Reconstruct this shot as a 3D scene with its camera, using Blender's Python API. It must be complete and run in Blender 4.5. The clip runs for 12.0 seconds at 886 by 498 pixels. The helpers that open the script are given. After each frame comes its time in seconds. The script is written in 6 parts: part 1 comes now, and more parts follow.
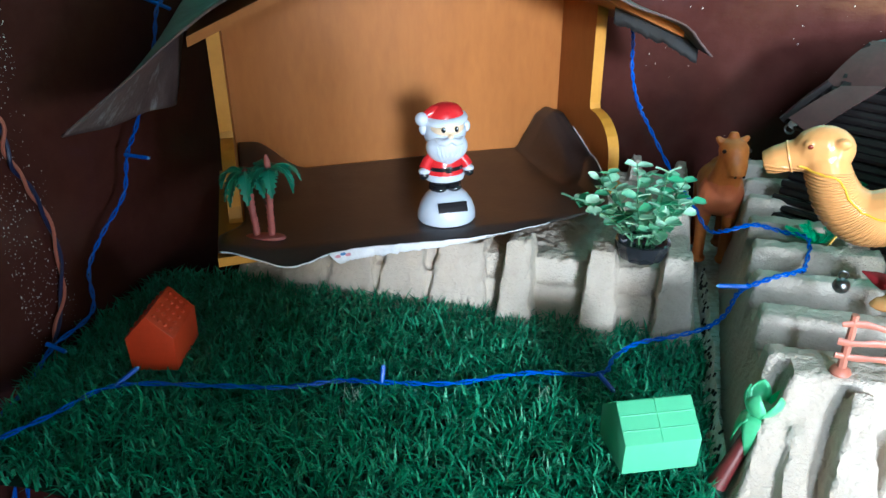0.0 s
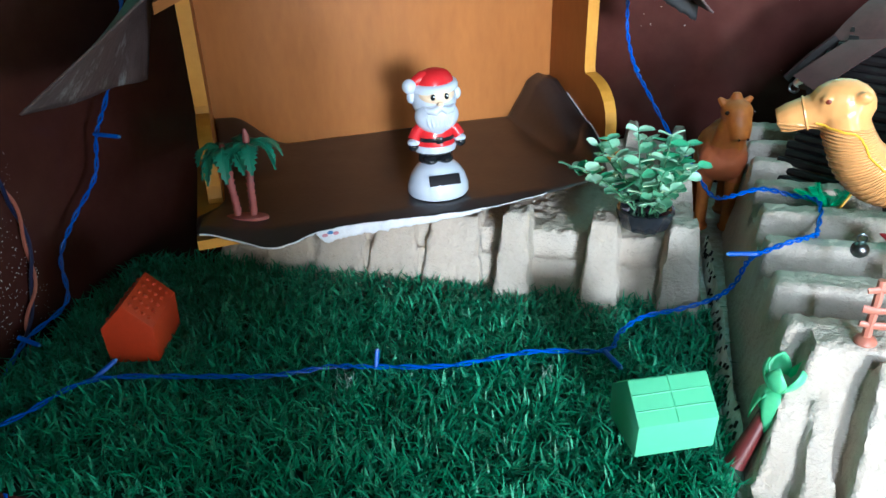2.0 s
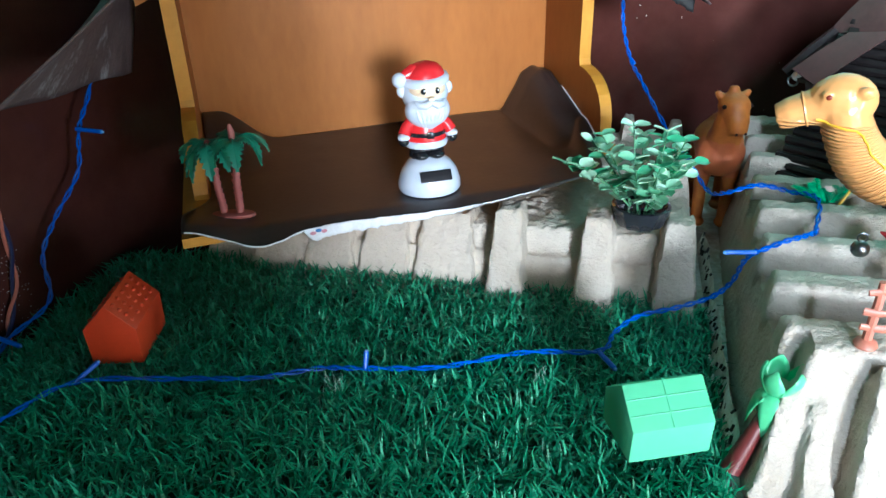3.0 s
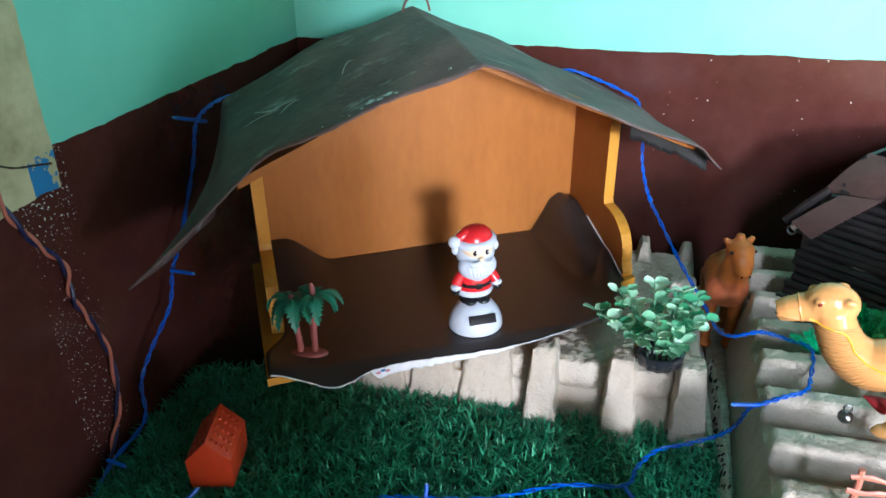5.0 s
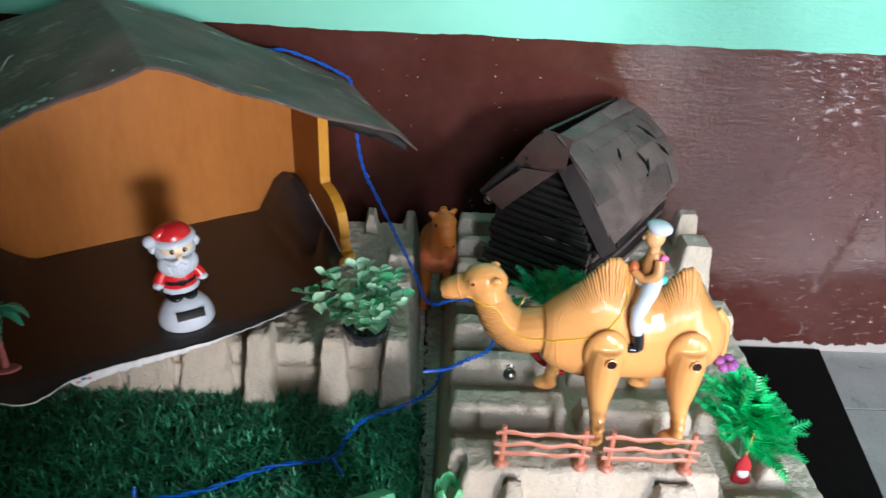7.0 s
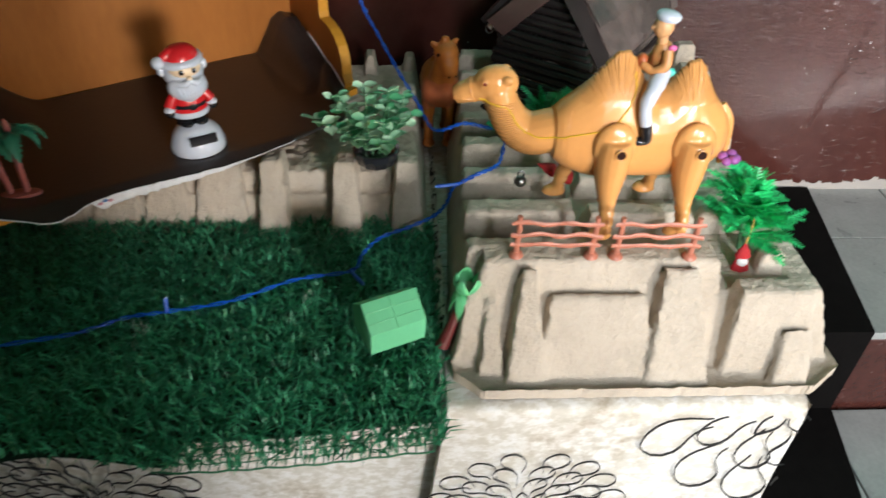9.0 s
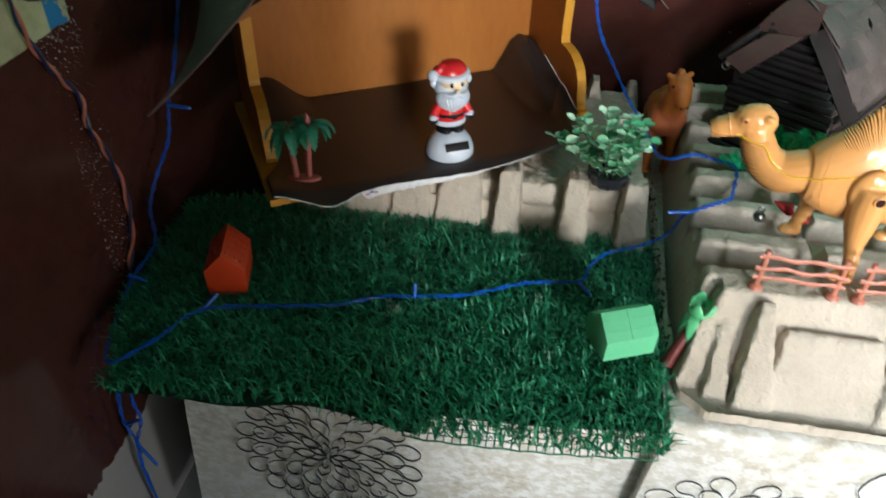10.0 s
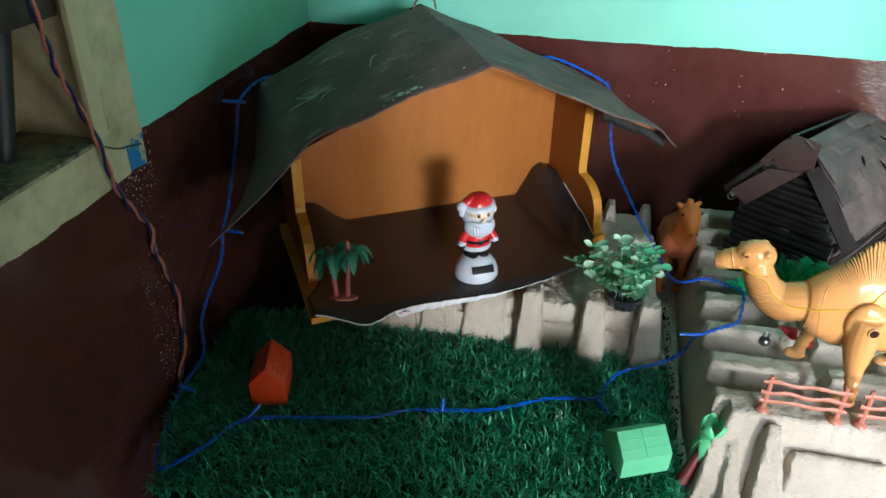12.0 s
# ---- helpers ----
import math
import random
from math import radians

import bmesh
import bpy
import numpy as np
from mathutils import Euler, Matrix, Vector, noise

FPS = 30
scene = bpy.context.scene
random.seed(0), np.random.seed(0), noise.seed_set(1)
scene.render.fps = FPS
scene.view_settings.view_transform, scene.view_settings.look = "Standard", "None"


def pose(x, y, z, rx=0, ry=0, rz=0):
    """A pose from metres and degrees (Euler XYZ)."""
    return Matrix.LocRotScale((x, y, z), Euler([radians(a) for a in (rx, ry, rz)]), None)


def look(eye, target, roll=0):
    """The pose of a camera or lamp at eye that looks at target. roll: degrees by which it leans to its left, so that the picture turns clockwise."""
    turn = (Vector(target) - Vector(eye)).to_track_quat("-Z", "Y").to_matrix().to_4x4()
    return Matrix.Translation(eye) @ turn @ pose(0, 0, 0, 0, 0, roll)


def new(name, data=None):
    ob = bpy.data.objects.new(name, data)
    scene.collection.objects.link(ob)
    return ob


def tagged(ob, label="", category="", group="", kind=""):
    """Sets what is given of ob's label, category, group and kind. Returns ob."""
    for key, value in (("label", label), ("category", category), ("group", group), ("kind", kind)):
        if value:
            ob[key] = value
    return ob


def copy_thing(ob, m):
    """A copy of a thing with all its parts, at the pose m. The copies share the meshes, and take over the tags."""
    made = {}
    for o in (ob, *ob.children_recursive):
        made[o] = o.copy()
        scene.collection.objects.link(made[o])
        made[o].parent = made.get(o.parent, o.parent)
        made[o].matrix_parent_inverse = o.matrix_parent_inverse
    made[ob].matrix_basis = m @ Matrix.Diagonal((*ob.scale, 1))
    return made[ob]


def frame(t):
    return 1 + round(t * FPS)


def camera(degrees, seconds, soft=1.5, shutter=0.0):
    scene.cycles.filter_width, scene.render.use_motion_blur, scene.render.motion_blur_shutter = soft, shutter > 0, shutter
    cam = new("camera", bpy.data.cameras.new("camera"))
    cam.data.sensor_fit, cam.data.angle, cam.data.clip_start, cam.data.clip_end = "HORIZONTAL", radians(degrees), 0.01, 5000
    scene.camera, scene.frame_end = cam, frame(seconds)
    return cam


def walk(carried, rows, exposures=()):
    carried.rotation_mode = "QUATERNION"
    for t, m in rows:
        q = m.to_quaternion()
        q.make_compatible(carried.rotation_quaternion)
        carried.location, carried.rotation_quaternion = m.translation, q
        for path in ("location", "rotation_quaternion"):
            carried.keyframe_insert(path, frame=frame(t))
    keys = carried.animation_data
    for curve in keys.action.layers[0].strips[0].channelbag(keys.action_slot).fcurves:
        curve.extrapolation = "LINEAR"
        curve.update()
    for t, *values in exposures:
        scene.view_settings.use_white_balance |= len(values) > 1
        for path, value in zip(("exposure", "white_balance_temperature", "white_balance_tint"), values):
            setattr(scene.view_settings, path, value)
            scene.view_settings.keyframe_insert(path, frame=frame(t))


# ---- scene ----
cam = camera(63.3, 12.0, soft=1.5, shutter=0.4)
# seconds, eye, turn in degrees
PATH = [
    (0, 0.1335, 0.0282, 0.3869, 64.42, 0.39, 15.72),
    (0.5, 0.1327, 0.0341, 0.3816, 64.17, 0.63, 15.48),
    (1, 0.1257, 0.0392, 0.3810, 63.51, 0.92, 15.12),
    (1.5, 0.1233, 0.0463, 0.3767, 63.10, 1.31, 14.52),
    (2, 0.1220, 0.0549, 0.3715, 62.55, 1.56, 14.14),
    (2.5, 0.1218, 0.0667, 0.3707, 62.08, 1.59, 13.97),
    (2.7, 0.1228, 0.0696, 0.3705, 61.91, 1.54, 13.93),
    (4.3, 0.1111, 0.0678, 0.4195, 61.61, 1.37, 13.55),
    (4.5, 0.1025, 0.0550, 0.4595, 62.14, 1.16, 13.65),
    (5, 0.0900, 0.0311, 0.5161, 62.88, 0.56, 14.32),
    (5.5, 0.0876, 0.0250, 0.5410, 62.83, -1.01, 15.07),
    (6, 0.1078, 0.0233, 0.5669, 61.29, -0.79, 11.97),
    (6.5, 0.1576, 0.0330, 0.5639, 60.01, -1.88, 3.26),
    (7, 0.1947, 0.0441, 0.5686, 58.50, -2.91, -0.52),
    (7.2, 0.2032, 0.0479, 0.5685, 58.19, -3.05, -1.17),
    (8.8, 0.1871, -0.0064, 0.5083, 51.40, -2.22, -3.15),
    (9, 0.1690, -0.0180, 0.5094, 50.94, -2.04, -2.82),
    (9.5, 0.1133, -0.0509, 0.5192, 50.89, -0.15, 3.20),
    (10, 0.0663, -0.0686, 0.5343, 51.80, -1.38, 9.45),
    (10.5, 0.0469, -0.0753, 0.5615, 55.63, -1.87, 10.38),
    (11, 0.0476, -0.0958, 0.5862, 57.01, -1.67, 11.08),
    (11.5, 0.0583, -0.1066, 0.5963, 58.30, -1.38, 11.32),
    (12, 0.0651, -0.1066, 0.5923, 59.32, -1.04, 11.29),
]
walk(cam, [(t, pose(x, y, z, rx, ry, rz)) for t, x, y, z, rx, ry, rz in PATH],
     exposures=[(0.0, 0.60, 4950, 2), (2.7, 0.72, 4950, 3), (4.5, 0.98, 5000, 4), (5.3, 0.44, 5450, 13), (6.2, 0.20, 5600, 12), (7.2, -0.08, 5750, 11),
                (9.0, -0.24, 6200, 10), (10.0, -0.02, 5850, 5), (11.0, 0.18, 5350, 3), (12.0, 0.09, 5550, 5)])

# ---- light: low sun and doorway daylight from behind the camera, plus an added fill ----
SUN_DIR = Vector((0.42, -0.89, 0.17)).normalized()
world = bpy.data.worlds.new("world")
scene.world = world
world.use_nodes = True
sky = world.node_tree.nodes.new("ShaderNodeTexSky")
sky.sky_type = "NISHITA"
sky.sun_disc = False
sky.sun_elevation = math.asin(SUN_DIR.z)
sky.sun_rotation = math.atan2(SUN_DIR.x, SUN_DIR.y)
back = world.node_tree.nodes["Background"]
back.inputs["Strength"].default_value = 0.12
world.node_tree.links.new(sky.outputs[0], back.inputs["Color"])
sun = new("sun", bpy.data.lights.new("sun", "SUN"))
sun.data.energy = 2.9
sun.data.angle = radians(8.0)
sun.data.color = (1.0, 0.97, 0.94)
sun.matrix_world = look(SUN_DIR * 5, (0, 0, 0))


def area_light(name, at, to, sx, sy, watts, tint):
    ob = new(name, bpy.data.lights.new(name, "AREA"))
    ob.data.shape = "RECTANGLE"
    ob.data.size, ob.data.size_y, ob.data.energy, ob.data.color = sx, sy, watts, tint
    ob.matrix_world = look(at, to)
    return ob


area_light("doorway_daylight", (1.66, -0.56, -0.01), (0.66, 0.93, 0.1), 0.36, 0.56, 9.8, (1.0, 0.99, 0.98))
# added fill lamp, unseen, placed to balance the brightness across the room
area_light("front_fill", (0.62, -1.55, 1.15), (0.25, 0.93, 0.1), 0.22, 0.9, 57.0, (0.97, 0.985, 1.0))


# ---- materials ----
def nodes_of(name):
    m = bpy.data.materials.new(name)
    m.use_nodes = True
    return m, m.node_tree, m.node_tree.nodes["Principled BSDF"]


def noise_node(nt, scale, detail=4.0, rough=0.55, stretch=None, coord="Object"):
    tc = nt.nodes.new("ShaderNodeTexCoord")
    n = nt.nodes.new("ShaderNodeTexNoise")
    n.inputs["Scale"].default_value = scale
    n.inputs["Detail"].default_value = detail
    n.inputs["Roughness"].default_value = rough
    src = tc.outputs[coord]
    if stretch:
        mp = nt.nodes.new("ShaderNodeMapping")
        mp.inputs["Scale"].default_value = stretch
        nt.links.new(src, mp.inputs["Vector"])
        src = mp.outputs[0]
    nt.links.new(src, n.inputs["Vector"])
    return n


def ramp(nt, src, stops):
    r = nt.nodes.new("ShaderNodeValToRGB")
    e = r.color_ramp.elements
    while len(e) < len(stops):
        e.new(0.5)
    for k, (p, c) in zip(e, stops):
        k.position = p
        k.color = (*c, 1) if len(c) == 3 else c
    nt.links.new(src, r.inputs[0])
    return r


def mixed(nt, fac, a, b, mode="MIX"):
    m = nt.nodes.new("ShaderNodeMix")
    m.data_type = "RGBA"
    m.blend_type = mode
    for key, v in ((0, fac), (6, a), (7, b)):
        if isinstance(v, (int, float)):
            m.inputs[key].default_value = v
        elif isinstance(v, tuple):
            m.inputs[key].default_value = (*v, 1)
        else:
            nt.links.new(v, m.inputs[key])
    return m.outputs[2]


def math_node(nt, op, a, b=None, c=None):
    m = nt.nodes.new("ShaderNodeMath")
    m.operation = op
    for k, v in enumerate((a, b, c)):
        if v is None:
            continue
        if isinstance(v, (int, float)):
            m.inputs[k].default_value = v
        else:
            nt.links.new(v, m.inputs[k])
    return m.outputs[0]


def bump_to(nt, bsdf, height, strength, dist):
    b = nt.nodes.new("ShaderNodeBump")
    b.inputs["Strength"].default_value = strength
    b.inputs["Distance"].default_value = dist
    nt.links.new(height, b.inputs["Height"])
    nt.links.new(b.outputs[0], bsdf.inputs["Normal"])
    return b


def dirty(name, dark, light, rough=0.5, scale=35, fine=260, bump=0.3, dist=0.001, metal=0.0, spec=0.5, island=0.0, stretch=None, rvar=0.12, each=0.0):
    """Two scales of colour variation between dark and light, with fine relief."""
    m, nt, b = nodes_of(name)
    n1 = noise_node(nt, scale, 5, 0.6, stretch)
    n2 = noise_node(nt, fine, 3, 0.6, stretch)
    f = math_node(nt, "ADD", math_node(nt, "MULTIPLY", n1.outputs[0], 0.65), math_node(nt, "MULTIPLY", n2.outputs[0], 0.35))
    if island:
        g = nt.nodes.new("ShaderNodeNewGeometry")
        f = math_node(nt, "ADD", math_node(nt, "MULTIPLY", f, 1 - island), math_node(nt, "MULTIPLY", g.outputs["Random Per Island"], island))
    if each:
        g = nt.nodes.new("ShaderNodeObjectInfo")
        f = math_node(nt, "ADD", math_node(nt, "MULTIPLY", f, 1 - each), math_node(nt, "MULTIPLY", g.outputs["Random"], each))
    r = ramp(nt, f, [(0.3, dark), (0.7, light)])
    nt.links.new(r.outputs[0], b.inputs["Base Color"])
    b.inputs["Metallic"].default_value = metal
    b.inputs["Specular IOR Level"].default_value = spec
    rr = nt.nodes.new("ShaderNodeMapRange")
    rr.inputs[3].default_value, rr.inputs[4].default_value = max(rough - rvar, 0.02), min(rough + rvar, 1)
    nt.links.new(n1.outputs[0], rr.inputs[0])
    nt.links.new(rr.outputs[0], b.inputs["Roughness"])
    if bump:
        bump_to(nt, b, n2.outputs[0], bump, dist)
    return m


BROWN = ((0.043, 0.0130, 0.0100), (0.084, 0.027, 0.021))
GREEN = ((0.17, 0.50, 0.38), (0.22, 0.58, 0.45))
CREAM = ((0.32, 0.275, 0.145), (0.50, 0.44, 0.26))


def wall_paint(name, window=False, brushy=0.30):
    """Green distemper above a hand-painted line, glossy brown oil paint below it."""
    m, nt, b = nodes_of(name)
    tc = nt.nodes.new("ShaderNodeTexCoord")
    sep = nt.nodes.new("ShaderNodeSeparateXYZ")
    nt.links.new(tc.outputs["Object"], sep.inputs[0])
    wob = noise_node(nt, 9, 3, 0.6)
    edge = noise_node(nt, 60, 4, 0.7)
    big = noise_node(nt, 5, 4, 0.6)
    mid = noise_node(nt, 45, 5, 0.65)
    brush = noise_node(nt, 75, 5, 0.7, stretch=(0.5, 0.5, 1.0))
    zz = math_node(nt, "ADD", sep.outputs[2], math_node(nt, "MULTIPLY_ADD", wob.outputs[0], 0.010, -0.005))
    zz = math_node(nt, "ADD", zz, math_node(nt, "MULTIPLY_ADD", edge.outputs[0], 0.004, -0.002))
    up = math_node(nt, "GREATER_THAN", zz, 0.334)
    brown = ramp(nt, math_node(nt, "ADD", math_node(nt, "MULTIPLY", big.outputs[0], 0.6), math_node(nt, "MULTIPLY", mid.outputs[0], 0.4)),
                 [(0.3, BROWN[0]), (0.72, BROWN[1])])
    green = ramp(nt, big.outputs[0], [(0.3, GREEN[0]), (0.7, GREEN[1])])
    col = mixed(nt, up, brown.outputs[0], green.outputs[0])
    # chips of older white paint
    chip = noise_node(nt, 210 if not window else 460, 2, 0.5)
    where = noise_node(nt, 7, 2, 0.5)
    cm = math_node(nt, "GREATER_THAN", math_node(nt, "MULTIPLY_ADD", where.outputs[0], 0.30, chip.outputs[0]), 0.925 if not window else 0.82)
    if window:
        cm = math_node(nt, "MULTIPLY", cm, math_node(nt, "COMPARE", sep.outputs[1], 0.455, 0.028))
    cm = math_node(nt, "MULTIPLY", cm, math_node(nt, "SUBTRACT", 1.0, up))
    cm = math_node(nt, "MULTIPLY", cm, math_node(nt, "GREATER_THAN", sep.outputs[2], 0.02))
    col = mixed(nt, cm, col, (0.62, 0.58, 0.55))
    foot = math_node(nt, "MULTIPLY_ADD", mid.outputs[0], 0.045, math_node(nt, "MULTIPLY_ADD", big.outputs[0], 0.030, math_node(nt, "MULTIPLY", sep.outputs[2], -1.0)))
    bare = math_node(nt, "GREATER_THAN", foot, 0.158)
    col = mixed(nt, bare, col, (0.36, 0.33, 0.30))
    gloss = math_node(nt, "MULTIPLY_ADD", up, 0.50, math_node(nt, "MULTIPLY_ADD", mid.outputs[0], 0.14, 0.06))
    if window:
        e2 = math_node(nt, "MULTIPLY_ADD", wob.outputs[0], 0.014, math_node(nt, "MULTIPLY_ADD", edge.outputs[0], 0.005, -0.0095))
        yy = math_node(nt, "LESS_THAN", math_node(nt, "ADD", sep.outputs[1], e2), 0.474)
        lo = math_node(nt, "GREATER_THAN", math_node(nt, "ADD", sep.outputs[2], e2), 0.301)
        hi = math_node(nt, "LESS_THAN", sep.outputs[2], 1.3)
        mask = math_node(nt, "MULTIPLY", math_node(nt, "MULTIPLY", yy, lo), hi)
        stain = ramp(nt, math_node(nt, "ADD", math_node(nt, "MULTIPLY", big.outputs[0], 0.4), math_node(nt, "MULTIPLY", mid.outputs[0], 0.6)),
                     [(0.27, (0.17, 0.135, 0.08)), (0.36, CREAM[0]), (0.60, CREAM[1])])
        # a dab of blue paint near the sill's end
        by = math_node(nt, "COMPARE", sep.outputs[1], 0.463, 0.016)
        bz = math_node(nt, "COMPARE", sep.outputs[2], 0.312, 0.020)
        bm_ = math_node(nt, "MULTIPLY", math_node(nt, "MULTIPLY", by, bz), math_node(nt, "GREATER_THAN", mid.outputs[0], 0.47))
        scol = mixed(nt, bm_, stain.outputs[0], (0.03, 0.16, 0.36))
        col = mixed(nt, mask, col, scol)
        gloss = math_node(nt, "MAXIMUM", gloss, math_node(nt, "MULTIPLY", mask, 0.6))
    nt.links.new(col, b.inputs["Base Color"])
    nt.links.new(gloss, b.inputs["Roughness"])
    # one coarse brushed area, sparse sags of paint elsewhere
    stroke = noise_node(nt, 150, 4, 0.75, stretch=(0.40, 0.40, 1.3))
    ridge = ramp(nt, noise_node(nt, 105, 4, 0.7, stretch=(0.4, 0.4, 1.2)).outputs[0], [(0.60, (0.0,) * 3), (0.76, (1.0,) * 3)])
    px = math_node(nt, "ADD", sep.outputs[0], math_node(nt, "MULTIPLY_ADD", wob.outputs[0], 0.16, -0.08))
    pz = math_node(nt, "ADD", sep.outputs[2], math_node(nt, "MULTIPLY_ADD", big.outputs[0], 0.16, -0.08))
    ax = math_node(nt, "MULTIPLY_ADD", math_node(nt, "ABSOLUTE", math_node(nt, "SUBTRACT", px, 0.74)), -4.0, 1.25)
    az = math_node(nt, "MULTIPLY_ADD", math_node(nt, "ABSOLUTE", math_node(nt, "SUBTRACT", pz, 0.24)), -6.0, 1.5)
    area = ramp(nt, math_node(nt, "MINIMUM", ax, az), [(0.0, (0.03,) * 3), (1.0, (0.8,) * 3)]).outputs[0]
    worn = ramp(nt, px, [(0.52, (0.0,) * 3), (0.68, (1.0,) * 3)])
    h = math_node(nt, "ADD", math_node(nt, "MULTIPLY", math_node(nt, "MULTIPLY", ramp(nt, stroke.outputs[0], [(0.40, (0.0,) * 3), (0.66, (1.0,) * 3)]).outputs[0], area), 1.1), math_node(nt, "MULTIPLY", math_node(nt, "MULTIPLY", ridge.outputs[0], worn.outputs[0]), 0.70))
    h = math_node(nt, "ADD", h, math_node(nt, "MULTIPLY", brush.outputs[0], 0.12))
    # one long run of thick paint
    off = math_node(nt, "ABSOLUTE", math_node(nt, "SUBTRACT", math_node(nt, "MULTIPLY_ADD", sep.outputs[2], -0.215, sep.outputs[0]), math_node(nt, "MULTIPLY_ADD", edge.outputs[0], 0.012, 0.793)))
    run = math_node(nt, "MAXIMUM", math_node(nt, "MULTIPLY_ADD", off, -95.0, 1.0), 0.0)
    run = math_node(nt, "MULTIPLY", run, math_node(nt, "COMPARE", sep.outputs[2], 0.06, 0.085))
    h = math_node(nt, "ADD", h, math_node(nt, "MULTIPLY", run, ramp(nt, noise_node(nt, 140, 4, 0.8).outputs[0], [(0.45, (0.0,) * 3), (0.65, (0.9,) * 3)]).outputs[0]))
    bump_to(nt, b, h, brushy, 0.0040)
    return m


M_WALL = wall_paint("painted_wall", brushy=0.45)
M_WALLW = wall_paint("painted_window_wall", window=True)
M_ROOM = dirty("plain_plaster", (0.10, 0.095, 0.085), (0.15, 0.145, 0.13), 0.9, 4, 80, 0.2)
M_FLOOR = dirty("grey_cement_tile", (0.28, 0.29, 0.275), (0.44, 0.45, 0.43), 0.30, 14, 160, 0.25, 0.001)
M_RISER = dirty("brown_oil_paint", BROWN[0], BROWN[1], 0.25, 20, 120, 0.3, 0.002)
M_CREAM = dirty("stained_cream_paint", tuple(0.5 * (a + b) for a, b in zip(*CREAM)), CREAM[1], 0.65, 30, 160, 0.3)
M_DARKWOOD = dirty("dark_brown_wood", (0.02, 0.012, 0.008), (0.05, 0.03, 0.02), 0.5, 30, 200, 0.3)
M_IRON = dirty("black_iron", (0.01, 0.01, 0.01), (0.03, 0.03, 0.03), 0.5, 30, 200, 0.2)

# ---- mesh helpers ----
class Shape:
    """Gathers vertices, faces and material slots of one mesh."""

    def __init__(self):
        self.v, self.f, self.m = [], [], []

    def add(self, verts, faces, slot=0, mat=None):
        n = len(self.v)
        for p in verts:
            p = Vector(p)
            self.v.append(tuple(mat @ p if mat is not None else p))
        for q in faces:
            self.f.append(tuple(n + i for i in q))
            self.m.append(slot)
        return self

    def box(self, lo, hi, slot=0, mat=None, bevel=0.0):
        bm = bmesh.new()
        bmesh.ops.create_cube(bm, size=1.0)
        for w in bm.verts:
            w.co = Vector([(lo[k] + hi[k]) / 2 + w.co[k] * (hi[k] - lo[k]) for k in range(3)])
        if bevel:
            bmesh.ops.bevel(bm, geom=bm.edges[:], offset=bevel, segments=2, profile=0.6, affect="EDGES")
        bm.verts.index_update()
        self.add([w.co.copy() for w in bm.verts], [[w.index for w in q.verts] for q in bm.faces], slot, mat)
        bm.free()
        return self

    def prism(self, outline, thick, slot=0, mat=None):
        """outline: points (a, b) in the x-z plane; thick: (y0, y1)."""
        n = len(outline)
        vs = [(a, thick[0], c) for a, c in outline] + [(a, thick[1], c) for a, c in outline]
        fs = [tuple(range(n)), tuple(range(2 * n - 1, n - 1, -1))]
        fs += [(i, n + i, n + (i + 1) % n, (i + 1) % n) for i in range(n)]
        return self.add(vs, fs, slot, mat)

    def lathe(self, profile, seg=20, slot=0, mat=None, squash=(1, 1)):
        """profile: (radius, z) from the bottom up."""
        vs, fs = [], []
        for r, z in profile:
            for k in range(seg):
                a = 2 * math.pi * k / seg
                vs.append((r * math.cos(a) * squash[0], r * math.sin(a) * squash[1], z))
        for i in range(len(profile) - 1):
            for k in range(seg):
                k2 = (k + 1) % seg
                fs.append((i * seg + k, i * seg + k2, (i + 1) * seg + k2, (i + 1) * seg + k))
        fs.append(tuple(reversed(range(seg))))
        fs.append(tuple(range((len(profile) - 1) * seg, len(profile) * seg)))
        return self.add(vs, fs, slot, mat)

    def ball(self, at, r, slot=0, mat=None, seg=16, rings=10):
        r = (r, r, r) if isinstance(r, (int, float)) else r
        prof = [(math.sin(math.pi * max(0.02, min(0.98, i / rings))), -math.cos(math.pi * i / rings)) for i in range(rings + 1)]
        m = (mat if mat is not None else Matrix.Identity(4)) @ Matrix.Translation(at) @ Matrix.Diagonal((*r, 1))
        return self.lathe(prof, seg, slot, m)

    def tube(self, pts, radius, seg=8, slot=0, mat=None, flat=1.0):
        """A tube along points; radius: a number or one for each point."""
        pts = [Vector(p) for p in pts]
        rad = [radius] * len(pts) if isinstance(radius, (int, float)) else list(radius)
        vs, fs = [], []
        up = Vector((0, 0, 1))
        side = None
        for i, p in enumerate(pts):
            d = (pts[min(i + 1, len(pts) - 1)] - pts[max(i - 1, 0)]).normalized()
            if side is None:
                side = d.cross(up if abs(d.z) < 0.9 else Vector((1, 0, 0))).normalized()
            side = (side - d * side.dot(d)).normalized()
            o = d.cross(side)
            for k in range(seg):
                a = 2 * math.pi * k / seg
                vs.append(p + side * (math.cos(a) * rad[i]) + o * (math.sin(a) * rad[i] * flat))
        for i in range(len(pts) - 1):
            for k in range(seg):
                k2 = (k + 1) % seg
                fs.append((i * seg + k, i * seg + k2, (i + 1) * seg + k2, (i + 1) * seg + k))
        fs.append(tuple(reversed(range(seg))))
        fs.append(tuple(range((len(pts) - 1) * seg, len(pts) * seg)))
        return self.add(vs, fs, slot, mat)

